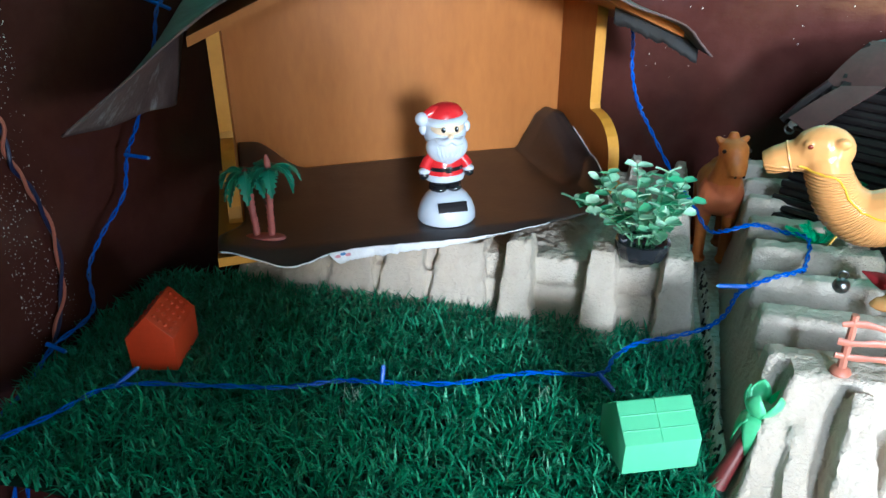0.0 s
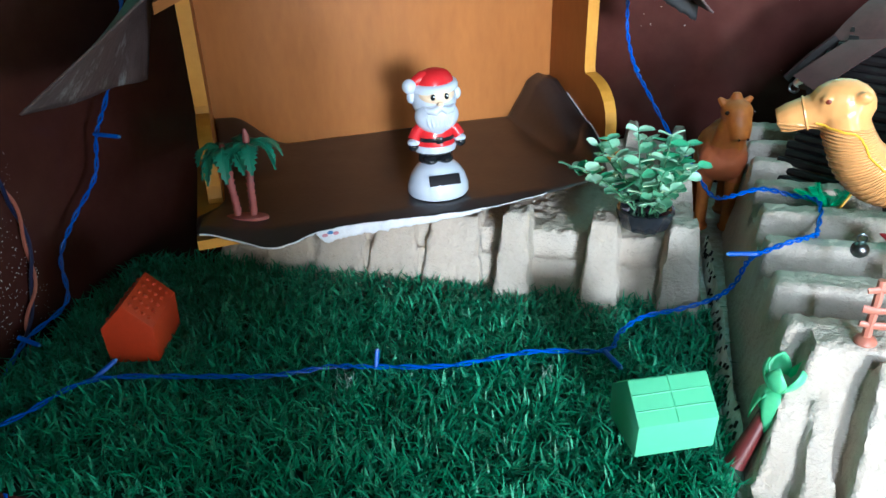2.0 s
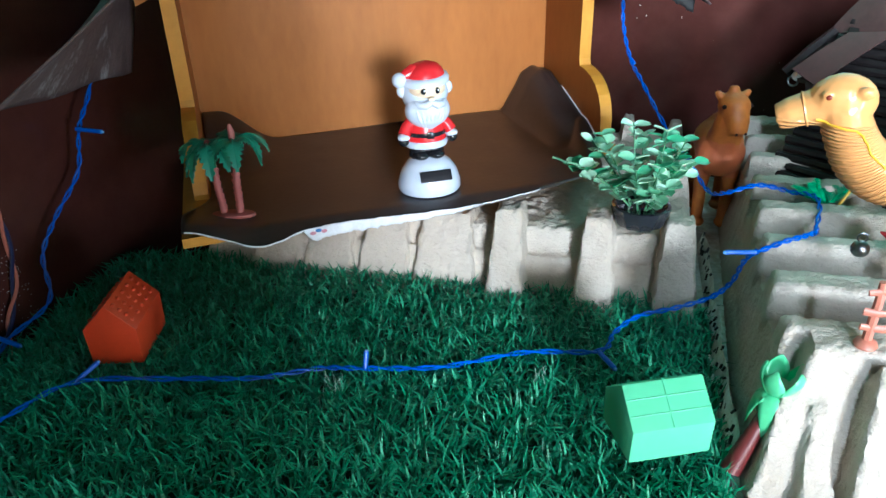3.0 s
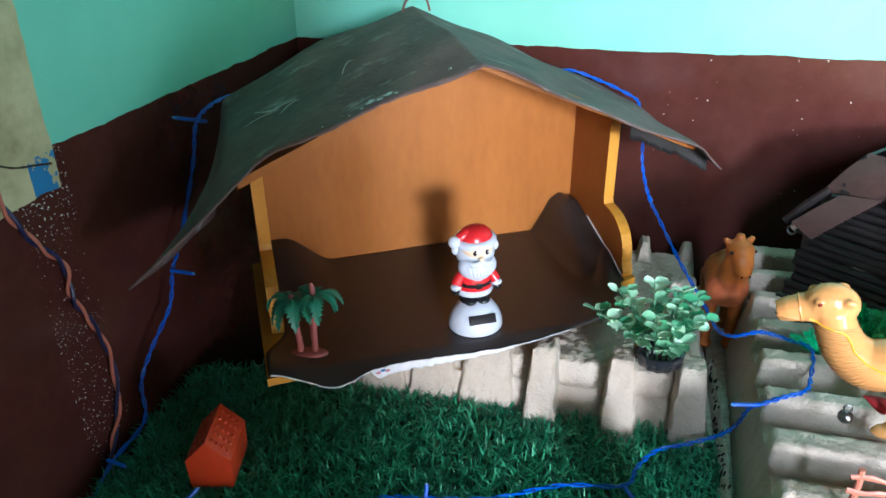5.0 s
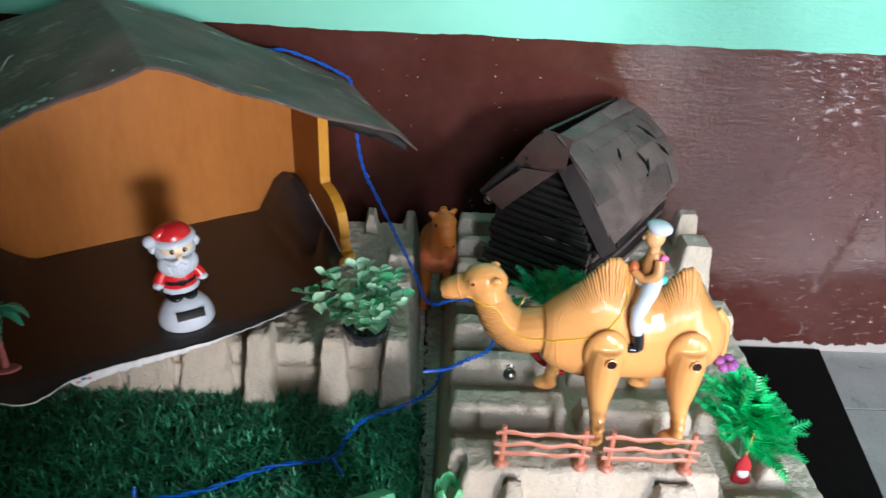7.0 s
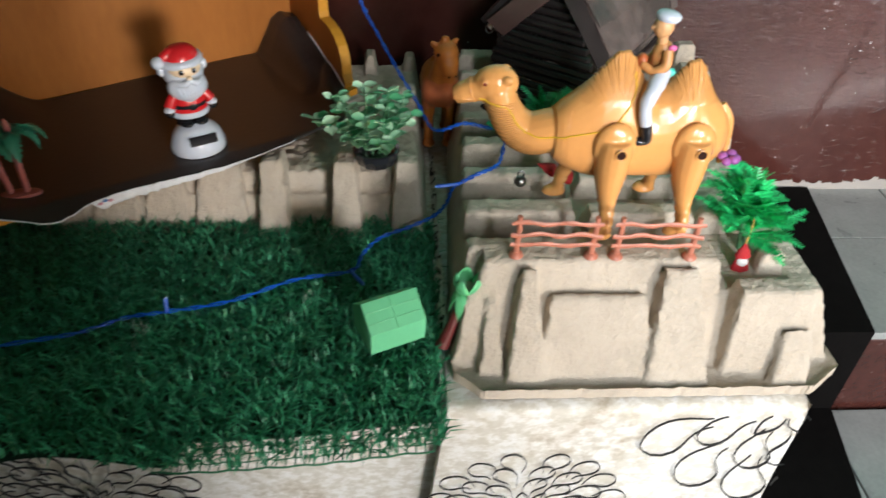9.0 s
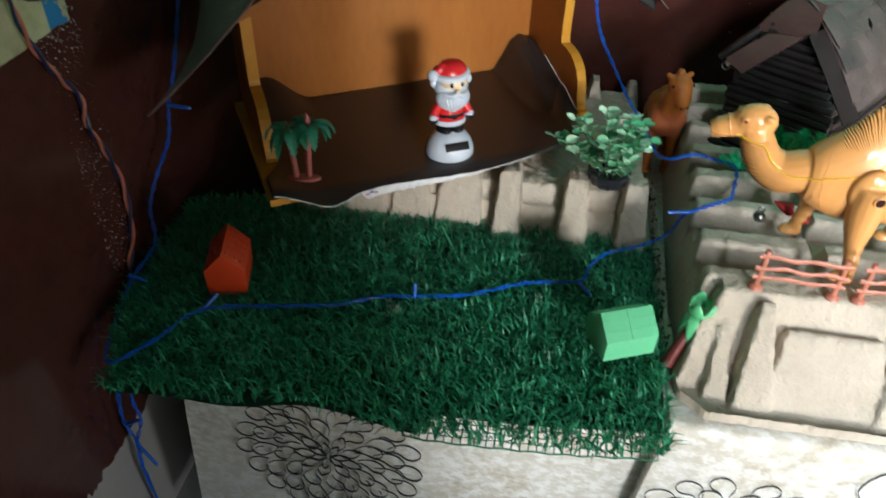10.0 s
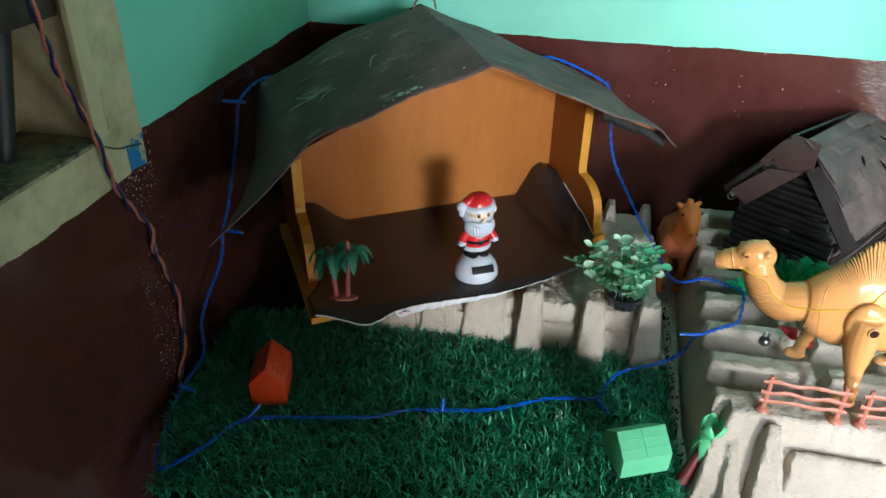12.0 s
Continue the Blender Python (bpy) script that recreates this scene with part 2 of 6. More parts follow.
    def grid(self, fn, nu, nv, slot=0, mat=None, wrap=False):
        vs = [fn(i / (nu - 1), j / (nv - 1)) for i in range(nu) for j in range(nv)]
        fs = [(i * nv + j, (i + 1) * nv + j, (i + 1) * nv + j + 1, i * nv + j + 1) for i in range(nu - 1) for j in range(nv - 1)]
        return self.add(vs, fs, slot, mat)

    def mesh(self, name, smooth=True):
        me = bpy.data.meshes.new(name)
        me.from_pydata(self.v, [], self.f)
        me.polygons.foreach_set("material_index", self.m)
        if smooth:
            me.polygons.foreach_set("use_smooth", [True] * len(self.f))
        me.update()
        return me


def smooth01(t):
    t = max(0.0, min(1.0, t))
    return t * t * (3 - 2 * t)


def spline(pts, n):
    """Catmull-Rom through points, n steps a span."""
    pts = [Vector(p) for p in pts]
    out = []
    for i in range(len(pts) - 1):
        a, b, c, d = pts[max(i - 1, 0)], pts[i], pts[i + 1], pts[min(i + 2, len(pts) - 1)]
        for k in range(n):
            t = k / n
            out.append(0.5 * (2 * b + (c - a) * t + (2 * a - 5 * b + 4 * c - d) * t * t + (3 * b - a - 3 * c + d) * t ** 3))
    return out + [pts[-1]]


def fix_normals(me):
    bm = bmesh.new()
    bm.from_mesh(me)
    bmesh.ops.recalc_face_normals(bm, faces=bm.faces[:])
    bm.to_mesh(me)
    bm.free()


def solid(name, shape, mats, label="", category="", group="", kind="", smooth=True, sharp=None, parent=None, at=None, fix=True):
    """One mesh object from a Shape."""
    me = shape.mesh(name, smooth)
    for k in mats if isinstance(mats, (list, tuple)) else [mats]:
        me.materials.append(k)
    if fix:
        fix_normals(me)
    if smooth and sharp is not None:
        me.set_sharp_from_angle(angle=radians(sharp))
    ob = new(name, me)
    if at is not None:
        ob.matrix_world = at
    if parent is not None:
        ob.parent = parent
    return tagged(ob, label, category, group, kind)


def part(name, shape, mats, parent, label="", smooth=True, sharp=40, at=None):
    ob = solid(name, shape, mats, label, smooth=smooth, sharp=sharp, parent=parent)
    if at is not None:
        ob.matrix_basis = at
    return ob


def thing(name, at, label, category, group=""):
    ob = new(name)
    ob.empty_display_size = 0.02
    ob.matrix_world = at
    return tagged(ob, label, category, group)


def welded(shape, voxel, rounds=4):
    """The shape as one skin: a voxel remesh, smoothed."""
    me = shape.mesh("skin")
    fix_normals(me)
    ob = bpy.data.objects.new("skin", me)
    scene.collection.objects.link(ob)
    r = ob.modifiers.new("skin", "REMESH")
    r.mode, r.voxel_size = "VOXEL", voxel
    s = ob.modifiers.new("soft", "SMOOTH")
    s.factor, s.iterations = 0.5, rounds
    done = bpy.data.meshes.new_from_object(ob.evaluated_get(bpy.context.evaluated_depsgraph_get()))
    out = Shape()
    out.add([w.co.copy() for w in done.vertices], [tuple(q.vertices) for q in done.polygons])
    bpy.data.objects.remove(ob)
    bpy.data.meshes.remove(me)
    bpy.data.meshes.remove(done)
    return out


# ---- the room ----
def slab(name, lo, hi, material, label, kind="structure", bevel=0.0):
    return solid(name, Shape().box(lo, hi, bevel=bevel), material, label, "wall" if "wall" in name else name.split("_")[0], kind=kind, smooth=False)


slab("wall_north", (-0.46, 0.93, -0.40), (2.4, 1.03, 1.9), M_WALL, "green wall above a glossy brown painted dado")
ww = Shape()
WX0, WX1 = -0.461, -0.341
WY0, WY1, WZ0, WZ1 = -0.25, 0.413, 0.346, 1.2
ww.box((WX0, WY1, -0.40), (WX1, 0.93, 1.9)).box((WX0, -0.7, -0.40), (WX1, WY0, 1.9))
ww.box((WX0, WY0, -0.40), (WX1, WY1, WZ0)).box((WX0, WY0, WZ1), (WX1, WY1, 1.9))
solid("wall_west", ww, M_WALLW, "green and brown wall with a stained cream window surround", "wall", kind="structure", smooth=False)
# unseen wall added so that its openings keep sun and fill off the left
ws = Shape()
ws.box((-0.46, -0.7, -0.40), (0.46, -0.6, 1.9)).box((0.46, -0.7, -0.40), (1.24, -0.6, 0.0)).box((0.46, -0.7, 1.5), (1.24, -0.6, 1.9))
ws.box((1.24, -0.7, -0.40), (1.38, -0.6, 1.9)).box((1.38, -0.7, 1.5), (1.82, -0.6, 1.9)).box((1.82, -0.7, -0.40), (2.4, -0.6, 1.9))
solid("wall_south_mask", ws, M_ROOM, "unseen plain wall added to mask light, with openings", "wall", kind="structure", smooth=False)
slab("wall_east", (2.4, -0.7, -0.40), (2.5, 1.03, 1.9), M_ROOM, "plain plastered wall")
slab("ceiling", (-0.46, -0.7, 1.9), (2.5, 1.03, 2.0), M_ROOM, "plain plastered ceiling")
slab("floor", (-0.46, -3.0, -0.40), (2.4, 0.93, -0.30), M_FLOOR, "grey cement floor")
# floor tiles, low and on the raised ledge
floor_low = tagged(new("floor_paving"), "worn grey cement floor tiles", "floor", kind="structure")
ledge = tagged(new("floor_ledge"), "raised floor ledge with grey tiles and a brown painted riser", "floor", kind="structure")
rnd = random.Random(4)
tile_me = Shape().box((-0.0985, -0.0985, -0.012), (0.0985, 0.0985, 0.0), bevel=0.0015).mesh("tile", False)
tile_me.materials.append(M_FLOOR)
for i in range(6):
    for j in range(9):
        t = new("tile", tile_me)
        t.parent = floor_low
        t.location = (0.66 + 0.2 * i, -1.1 + 0.2 * j, -0.288 + rnd.uniform(-0.0006, 0.0006))
for i in range(9):
    for j in range(2):
        t = new("tile", tile_me)
        t.parent = ledge
        t.location = (0.66 + 0.2 * i, 0.70 + 0.2 * j - 0.0 , -0.136 + rnd.uniform(-0.0006, 0.0006))
        t.scale = (1, 0.83, 1) if j else (1, 1, 1)
        if j:
            t.location.y = 0.883 - 0.0015
part("riser", Shape().box((0.45, 0.605, -0.30), (2.39, 0.928, -0.149), bevel=0.004), M_RISER, ledge, "glossy brown painted riser", smooth=False)

# black sheets stand in for the deep shade over ledge, riser and floor
M_FLOOR_SHADE = dirty("floor_shade_black", (0.0035, 0.0030, 0.0028), (0.008, 0.007, 0.0065), 0.95, 60, 300, 0.4, spec=0.08)
shade_sheets = tagged(new("floor_mat"), "black sheets painted as deep shade over ledge and floor", "mat")
FLAT = Matrix(((1, 0, 0, 0), (0, 0, 1, 0), (0, 1, 0, 0), (0, 0, 0, 1)))
part("shade_top", Shape().prism([(0.46, 0.598), (0.775, 0.598), (0.835, 0.926), (0.46, 0.926)], (-0.1345, -0.1305), mat=FLAT), M_FLOOR_SHADE, shade_sheets, smooth=False)
part("shade_drop", Shape().prism([(0.46, 0.598), (0.775, 0.598), (0.775, 0.602), (0.46, 0.602)], (-0.2862, -0.1345), mat=FLAT), M_FLOOR_SHADE, shade_sheets, smooth=False)
part("shade_low", Shape().prism([(0.46, -0.3), (0.600, -0.3), (0.775, 0.598), (0.46, 0.598)], (-0.2862, -0.2822), mat=FLAT), M_FLOOR_SHADE, shade_sheets, smooth=False)

# window in the west wall
def sill_material():
    """Cream paint worn down to dark grime in blotches."""
    m, nt, b = nodes_of("grimy_cream_sill")
    n1 = noise_node(nt, 34, 5, 0.7)
    n2 = noise_node(nt, 150, 4, 0.65)
    f = math_node(nt, "ADD", math_node(nt, "MULTIPLY", n1.outputs[0], 0.7), math_node(nt, "MULTIPLY", n2.outputs[0], 0.3))
    c = ramp(nt, f, [(0.40, (0.055, 0.045, 0.030)), (0.49, (0.20, 0.165, 0.10)), (0.60, CREAM[0])])
    nt.links.new(c.outputs[0], b.inputs["Base Color"])
    b.inputs["Roughness"].default_value = 0.8
    bump_to(nt, b, f, 0.6, 0.002)
    return m


M_SILL = sill_material()
win = tagged(new("window_1"), "old window with stained cream frame and iron bar", "window", kind="structure")
part("window_sill", Shape().box((-0.460, WY0, WZ0), (-0.338, WY1, WZ0 + 0.004), bevel=0.0015), M_SILL, win, "cracked, grimy cream sill")
part("shutter", Shape().box((-0.475, WY0, WZ0), (-0.463, WY1, WZ1), bevel=0.001), dirty("grey_shutter", (0.10, 0.09, 0.07), (0.22, 0.20, 0.15), 0.7, 25, 150, 0.3), win)
fr = Shape()
fr.box((-0.458, WY1 - 0.035, WZ0 + 0.004), (-0.415, WY1, WZ1), bevel=0.003)
part("window_frame", fr, M_CREAM, win, "cream painted timber frame")
part("rail", Shape().box((-0.458, WY0, 0.455), (-0.345, WY1 - 0.005, 0.50), bevel=0.004), M_DARKWOOD, win, "dark wooden rail")
part("window_frame", Shape().box((-0.455, 0.30, WZ0 + 0.004), (-0.43, 0.325, 0.455), bevel=0.003), M_CREAM, win)
part("iron_bar", Shape().tube([(-0.385, 0.352, WZ0 + 0.003), (-0.385, 0.392, 0.470), (-0.385, 0.410, 0.56)], 0.0095, 12), M_IRON, win, "thick black iron bar")
part("window_frame", Shape().box((-0.440, 0.392, WZ0 + 0.004), (-0.425, 0.4125, WZ1), bevel=0.002), M_CREAM, win)
part("panel", Shape().box((-0.446, 0.330, WZ0 + 0.004), (-0.4405, 0.4125, WZ1), bevel=0.001), dirty("brown_grey_panel", (0.07, 0.055, 0.035), (0.15, 0.12, 0.08), 0.7, 20, 120, 0.3), win, "grimy brown panel")
part("casing", Shape().box((-0.343, 0.4055, WZ0 + 0.004), (-0.3365, 0.4235, WZ1), bevel=0.0015), M_CREAM, win, "cream casing board")
cr = Shape()
for pts in ([(-0.3405, 0.4245, 0.50), (-0.3405, 0.4245, 0.46), (-0.3405, 0.4255, 0.43), (-0.3405, 0.4265, 0.39), (-0.3405, 0.4275, 0.352)], [(-0.3405, 0.470, 0.322), (-0.3405, 0.455, 0.326), (-0.3405, 0.435, 0.331), (-0.3405, 0.418, 0.340)]):
    line = spline(pts, 10)
    cr.tube(line, [0.0007 + 0.0011 * abs(noise.noise((k * 0.6, 1, 0))) for k in range(len(line))], 5)
part("crack", cr, M_DARKWOOD, win, "dark cracks in the plaster")


# ---- the covered boxes ----
def cloth_material():
    m, nt, b = nodes_of("cream_brocade")
    big = noise_node(nt, 7, 4, 0.65)
    mot = noise_node(nt, 120, 4, 0.65, stretch=(0.7, 1, 1))
    fleck = noise_node(nt, 60, 3, 0.6)
    weave = noise_node(nt, 700, 2, 0.5)
    k = ramp(nt, mot.outputs[0], [(0.42, (0.60, 0.565, 0.49)), (0.50, (0.68, 0.65, 0.585)), (0.58, (0.78, 0.765, 0.73))])
    s = ramp(nt, big.outputs[0], [(0.32, (0.55, 0.45, 0.34)), (0.46, (0.86, 0.83, 0.77)), (0.6, (1, 1, 1))])
    t = ramp(nt, fleck.outputs[0], [(0.42, (0.0,) * 3), (0.60, (0.85,) * 3)])
    nt.links.new(mixed(nt, t.outputs[0], k.outputs[0], mixed(nt, 1.0, k.outputs[0], s.outputs[0], "MULTIPLY")), b.inputs["Base Color"])
    r = ramp(nt, mot.outputs[0], [(0.45, (0.75,) * 3), (0.55, (0.34,) * 3)])
    nt.links.new(r.outputs[0], b.inputs["Roughness"])
    bump_to(nt, b, math_node(nt, "ADD", mot.outputs[0], math_node(nt, "MULTIPLY", weave.outputs[0], 0.4)), 0.35, 0.0008)
    b.inputs["Sheen Weight"].default_value = 0.15
    return m


M_CLOTH = cloth_material()
M_INK = dirty("black_flock_print", (0.008, 0.008, 0.009), (0.02, 0.02, 0.02), 0.6, 60, 400, 0.2)


def covered_box(x0, x1, y0, top, wave, seed):
    """A box under a cloth that hangs down its front and sides in slight folds."""
    r = random.Random(seed)
    ph = [r.uniform(0, 6.3) for _ in range(6)]
    s = Shape()

    def hang(x, z):
        d = max(0.0, (top - z) / 0.3)
        return wave * d * (math.sin(x * 34 + ph[0]) + 0.6 * math.sin(x * 71 + ph[1])) + 0.0012 * math.sin(x * 23 + z * 19 + ph[2])

    def fn(a, c):
        # a across, c from the back of the top over the front edge and down
        x = x0 + (x1 - x0) * a
        run = c * (0.56 + 0.315)
        if run < 0.55:
            return (x, y0 + 0.56 - run, top + 0.0006 * math.sin(x * 40 + run * 60 + ph[3]))
        if run < 0.58:
            q = (run - 0.55) / 0.03 * math.pi / 2
            return (x, y0 + 0.01 - 0.01 * math.sin(q) - 0.0, top - 0.01 * (1 - math.cos(q)))
        z = top - 0.01 - (run - 0.58)
        return (x - 0.026 * (top - z) / 0.3 * max(0.0, 1 - 7 * a), y0 - abs(hang(x, z)), z)

    s.grid(fn, 90, 110)
    for sx in (x0, x1):
        s.grid(lambda a, c, sx=sx: (sx - (0.026 * c if sx == x0 else 0.0) + (0.004 if sx == x1 else -0.004) * math.sin(a * 19 + ph[4]) * c, y0 + 0.56 * a, top - 0.31 * c), 40, 20)
    s.add([(x0, y0 + 0.56, top), (x1, y0 + 0.56, top), (x1, y0 + 0.56, top - 0.31), (x0, y0 + 0.56, top - 0.31)], [(0, 1, 2, 3)])
    return s


def printed_line(s, pts, w, limits):
    """A printed stroke, cut off where the cloth turns away."""
    right, high = limits
    run = []
    for p in pts + [None]:
        if p is not None and p[0] <= right and p[2] <= high:
            run.append(p)
            continue
        n = len(run)
        if n > 2:
            s.tube(run, [w * (0.75 + 0.5 * math.sin(math.pi * k / n)) for k in range(n)], 5, flat=0.35)
        run = []


def petal(s, base, ang, length, bend, wide, w, y, limits, pointed):
    """The printed outline of one petal: out along one side, round the tip and back."""
    mid, a = [base], ang
    for k in range(8):
        a += bend * (0.05 + 0.05 * k) / 2
        mid.append((mid[-1][0] + math.cos(a) * length / 8, mid[-1][1] + math.sin(a) * length / 8))
    go, back = [], []
    for k, (x, z) in enumerate(mid):
        x2, z2 = mid[min(k + 1, 8)]
        x1, z1 = mid[max(k - 1, 0)]
        d = math.atan2(z2 - z1, x2 - x1)
        t = k / 8
        h = wide * (math.sin(math.pi * (0.10 + 0.88 * t)) if pointed else 0.30 + 0.70 * smooth01(t * 1.25))
        go.append((x - math.sin(d) * h, y, z + math.cos(d) * h))
        back.append((x + math.sin(d) * h, y, z - math.cos(d) * h))
    cx, cz = mid[-1]
    cap = [] if pointed else [(cx + math.cos(a + q) * wide, y, cz + math.sin(a + q) * wide) for q in (1.1, 0.55, 0.0, -0.55, -1.1)]
    printed_line(s, go + cap + back[::-1], w, limits)


def printed_flower(parent, cx, cz, y, size, seed, a0=0.0, a1=6.283, right=9.0, coarse=1.0):
    """A chrysanthemum of outlined petals: pointed round the heart, long and curling outside."""
    r = random.Random(seed)
    s = Shape()
    rings = ((7, 0.04, 0.20, True), (9, 0.16, 0.24, True), (12, 0.34, 0.24, False), (15, 0.54, 0.26, False), (18, 0.76, 0.24, False))
    if coarse > 1:
        rings = ((6, 0.06, 0.26, True), (8, 0.26, 0.34, False), (11, 0.56, 0.42, False))
    for ring, (n, r0, ln, pointed) in enumerate(rings):
        for k in range(n):
            a = 2 * math.pi * (k + 0.5 * (ring % 2)) / n + r.uniform(-0.04, 0.04)
            if not a0 <= a % 6.283 <= a1:
                continue
            hand = -1 if math.cos(a) > 0 else 1
            b = (cx + math.cos(a) * r0 * size, cz + math.sin(a) * r0 * size)
            wide = 2 * math.pi * (r0 + 0.55 * ln) / n * 0.36 * size
            petal(s, b, a - hand * 0.10, ln * size * r.uniform(0.95, 1.12), 0.0 if pointed else hand * r.uniform(0.9, 1.5), wide, 0.0009 * coarse ** 0.6, y, (right, 0.026), pointed)
    for k in range(9):
        a = k * 0.698 + 0.3
        printed_line(s, [(cx + math.cos(a) * q * size, y, cz + math.sin(a) * q * size) for q in (0.02, 0.06, 0.11)], 0.0008, (right, 0.026))
    part("printed_flower", s, M_INK, parent, "black line-drawn printed flower")


TOP = 0.034
for nm, x0, x1, y0, seed, flowers in (
        ("covered_box", -0.258, 0.2065, 0.374, 2, ((-0.114, -0.112, 0.094, 1, 0, 6.283),)),
        ("covered_box", 0.2085, 0.517, 0.355, 5, ((0.286, -0.118, 0.090, 7, 0, 6.283), (0.500, 0.034, 0.118, 9, 2.2, 6.2)))):
    bx = tagged(new(nm), "box draped in cream brocade cloth with black printed flowers", "box", "covered boxes")
    part("cloth", covered_box(x0, x1, y0, TOP, 0.0022, seed), M_CLOTH, bx, "cream brocade cloth", sharp=60)
    for cx, cz, size, sd, a0, a1 in flowers:
        printed_flower(bx, cx, cz, y0 - 0.004, size, sd, a0, a1, x1 + 0.003, 1.0 if sd != 9 else 1.45)

# ---- artificial grass ----
GX0, GX1, GY0, GY1 = -0.332, 0.203, 0.305, 0.600


def mat_height(x, y):
    """The turf's backing: flat on the box, drooping over its front edge and into the gap by the wall."""
    z = TOP + 0.005
    if y < 0.372:
        z -= (0.372 - y) * 0.22
    if x < -0.25:
        z -= 0.10 * (-0.25 - x)
    return z + 0.002 * math.sin(x * 31) * math.sin(y * 27)


def front_edge(x):
    return 0.3215 - 0.010 * smooth01((-0.12 - x) / 0.10) - 0.013 * math.exp(-((x - 0.03) / 0.08) ** 2) + 0.0015 * math.sin(x * 40)


def left_edge(y):
    return max(-0.334, -0.294 - 0.30 * (y - 0.305)) + 0.002 * math.sin(y * 60)


def make_turf():
    r = random.Random(11)
    v, f = [], []
    n = 0
    step = 0.0072
    y = GY0
    while y < GY1:
        x = GX0
        while x < GX1:
            px, py = x + r.uniform(-0.003, 0.003), y + r.uniform(-0.003, 0.003)
            x += step
            if py < front_edge(px) or px < left_edge(py):
                continue
            pz = mat_height(px, py)
            sparse = py < 0.352 and px > 0.0 and r.random() < 0.35
            for b in range(5 if sparse else 8):
                a = r.uniform(0, 6.283)
                lean = r.uniform(0.3, 1.15)
                ln = r.uniform(0.012, 0.023)
                w = r.uniform(0.00055, 0.00105)
                dx, dy = math.cos(a), math.sin(a)
                sx, sy = -dy * w, dx * w
                k1, k2 = 0.45 * lean * ln * 0.6, 0.9 * lean * ln
                z1, z2 = ln * 0.55, ln * (1.0 - 0.45 * lean * lean)
                bx, by = px + r.uniform(-0.002, 0.002), py + r.uniform(-0.002, 0.002)
                v += [(bx - sx, by - sy, pz), (bx + sx, by + sy, pz),
                      (bx + dx * k1 - sx, by + dy * k1 - sy, pz + z1), (bx + dx * k1 + sx, by + dy * k1 + sy, pz + z1),
                      (bx + dx * k2, by + dy * k2, pz + z2)]
                f += [(n, n + 1, n + 3, n + 2), (n + 2, n + 3, n + 4)]
                n += 5
        y += step
    me = bpy.data.meshes.new("grass_blades")
    me.from_pydata(v, [], f)
    me.update()
    return me


def grass_material():
    m, nt, b = nodes_of("plastic_grass")
    g = nt.nodes.new("ShaderNodeNewGeometry")
    big = noise_node(nt, 30, 3, 0.6)
    f = math_node(nt, "ADD", math_node(nt, "MULTIPLY", g.outputs["Random Per Island"], 0.7), math_node(nt, "MULTIPLY", big.outputs[0], 0.3))
    r = ramp(nt, f, [(0.10, (0.012, 0.115, 0.053)), (0.55, (0.033, 0.265, 0.122)), (0.9, (0.105, 0.47, 0.25))])
    nt.links.new(r.outputs[0], b.inputs["Base Color"])
    b.inputs["Roughness"].default_value = 0.5
    b.inputs["Specular IOR Level"].default_value = 0.5
    return m


M_GRASS = grass_material()
M_BACKING = dirty("green_net_backing", (0.004, 0.02, 0.012), (0.010, 0.04, 0.024), 0.7, 60, 300, 0.4)
turf = tagged(new("grass_mat"), "dark green artificial grass mat on the covered box", "grass", kind="stuff")
turf_me = make_turf()
turf_me.materials.append(M_GRASS)
blades = new("grass_blades", turf_me)
blades.parent = turf
tagged(blades, kind="stuff")
bk = Shape()
def backing_point(a, c):
    x = GX0 + (GX1 - GX0) * a
    e = front_edge(x) + 0.022 * smooth01((x + 0.02) / 0.01)
    y = e + (GY1 - e) * c
    x = left_edge(y) + (GX1 - left_edge(y)) * a
    return (x, y, mat_height(x, y))


bk.grid(backing_point, 60, 40)
part("backing", bk, M_BACKING, turf)
M_NET = dirty("green_plastic_net", (0.010, 0.10, 0.045), (0.03, 0.20, 0.09), 0.45, 60, 300, 0.1)
net = Shape()
for k in range(31):
    x = -0.02 + 0.0072 * k
    e = front_edge(x)
    net.tube([(x, e - 0.002, mat_height(x, e - 0.002)), (x + 0.0006, e + 0.010, mat_height(x, e + 0.010) + 0.0006), (x - 0.0004, e + 0.026, mat_height(x, e + 0.026))], 0.0006, 4)
for k in range(5):
    row = [(-0.02 + 0.0072 * i, front_edge(-0.02 + 0.0072 * i) - 0.002 + 0.0064 * k + 0.0006 * math.sin(i * 1.7 + k)) for i in range(31)]
    net.tube([(x, y, mat_height(x, y)) for x, y in row], 0.0010 if k == 0 else 0.0006, 4)
tagged(part("net_edge", net, M_NET, turf, "open green net along the front edge"), kind="stuff")
M_PALE_FIBRE = dirty("pale_fibre", (0.16, 0.30, 0.21), (0.42, 0.52, 0.45), 0.7, 80, 300, 0.1)
fibre_tuft = Shape()
rf = random.Random(40)
for cx, cy, n in ((-0.054, 0.432, 16), (0.082, 0.477, 9)):
    for k in range(n):
        x, y = cx + rf.gauss(0, 0.003), cy + rf.gauss(0, 0.008 if n > 10 else 0.004)
        z = mat_height(x, y)
        fibre_tuft.tube([(x, y, z), (x + rf.uniform(-0.002, 0.002), y, z + 0.010), (x + rf.uniform(-0.005, 0.005), y + rf.uniform(-0.004, 0.004), z + rf.uniform(0.014, 0.021))], [0.0005, 0.0004, 0.0002], 4)
tagged(part("pale_tuft", fibre_tuft, M_PALE_FIBRE, turf, "pale fibre tufts in the grass"), kind="stuff")


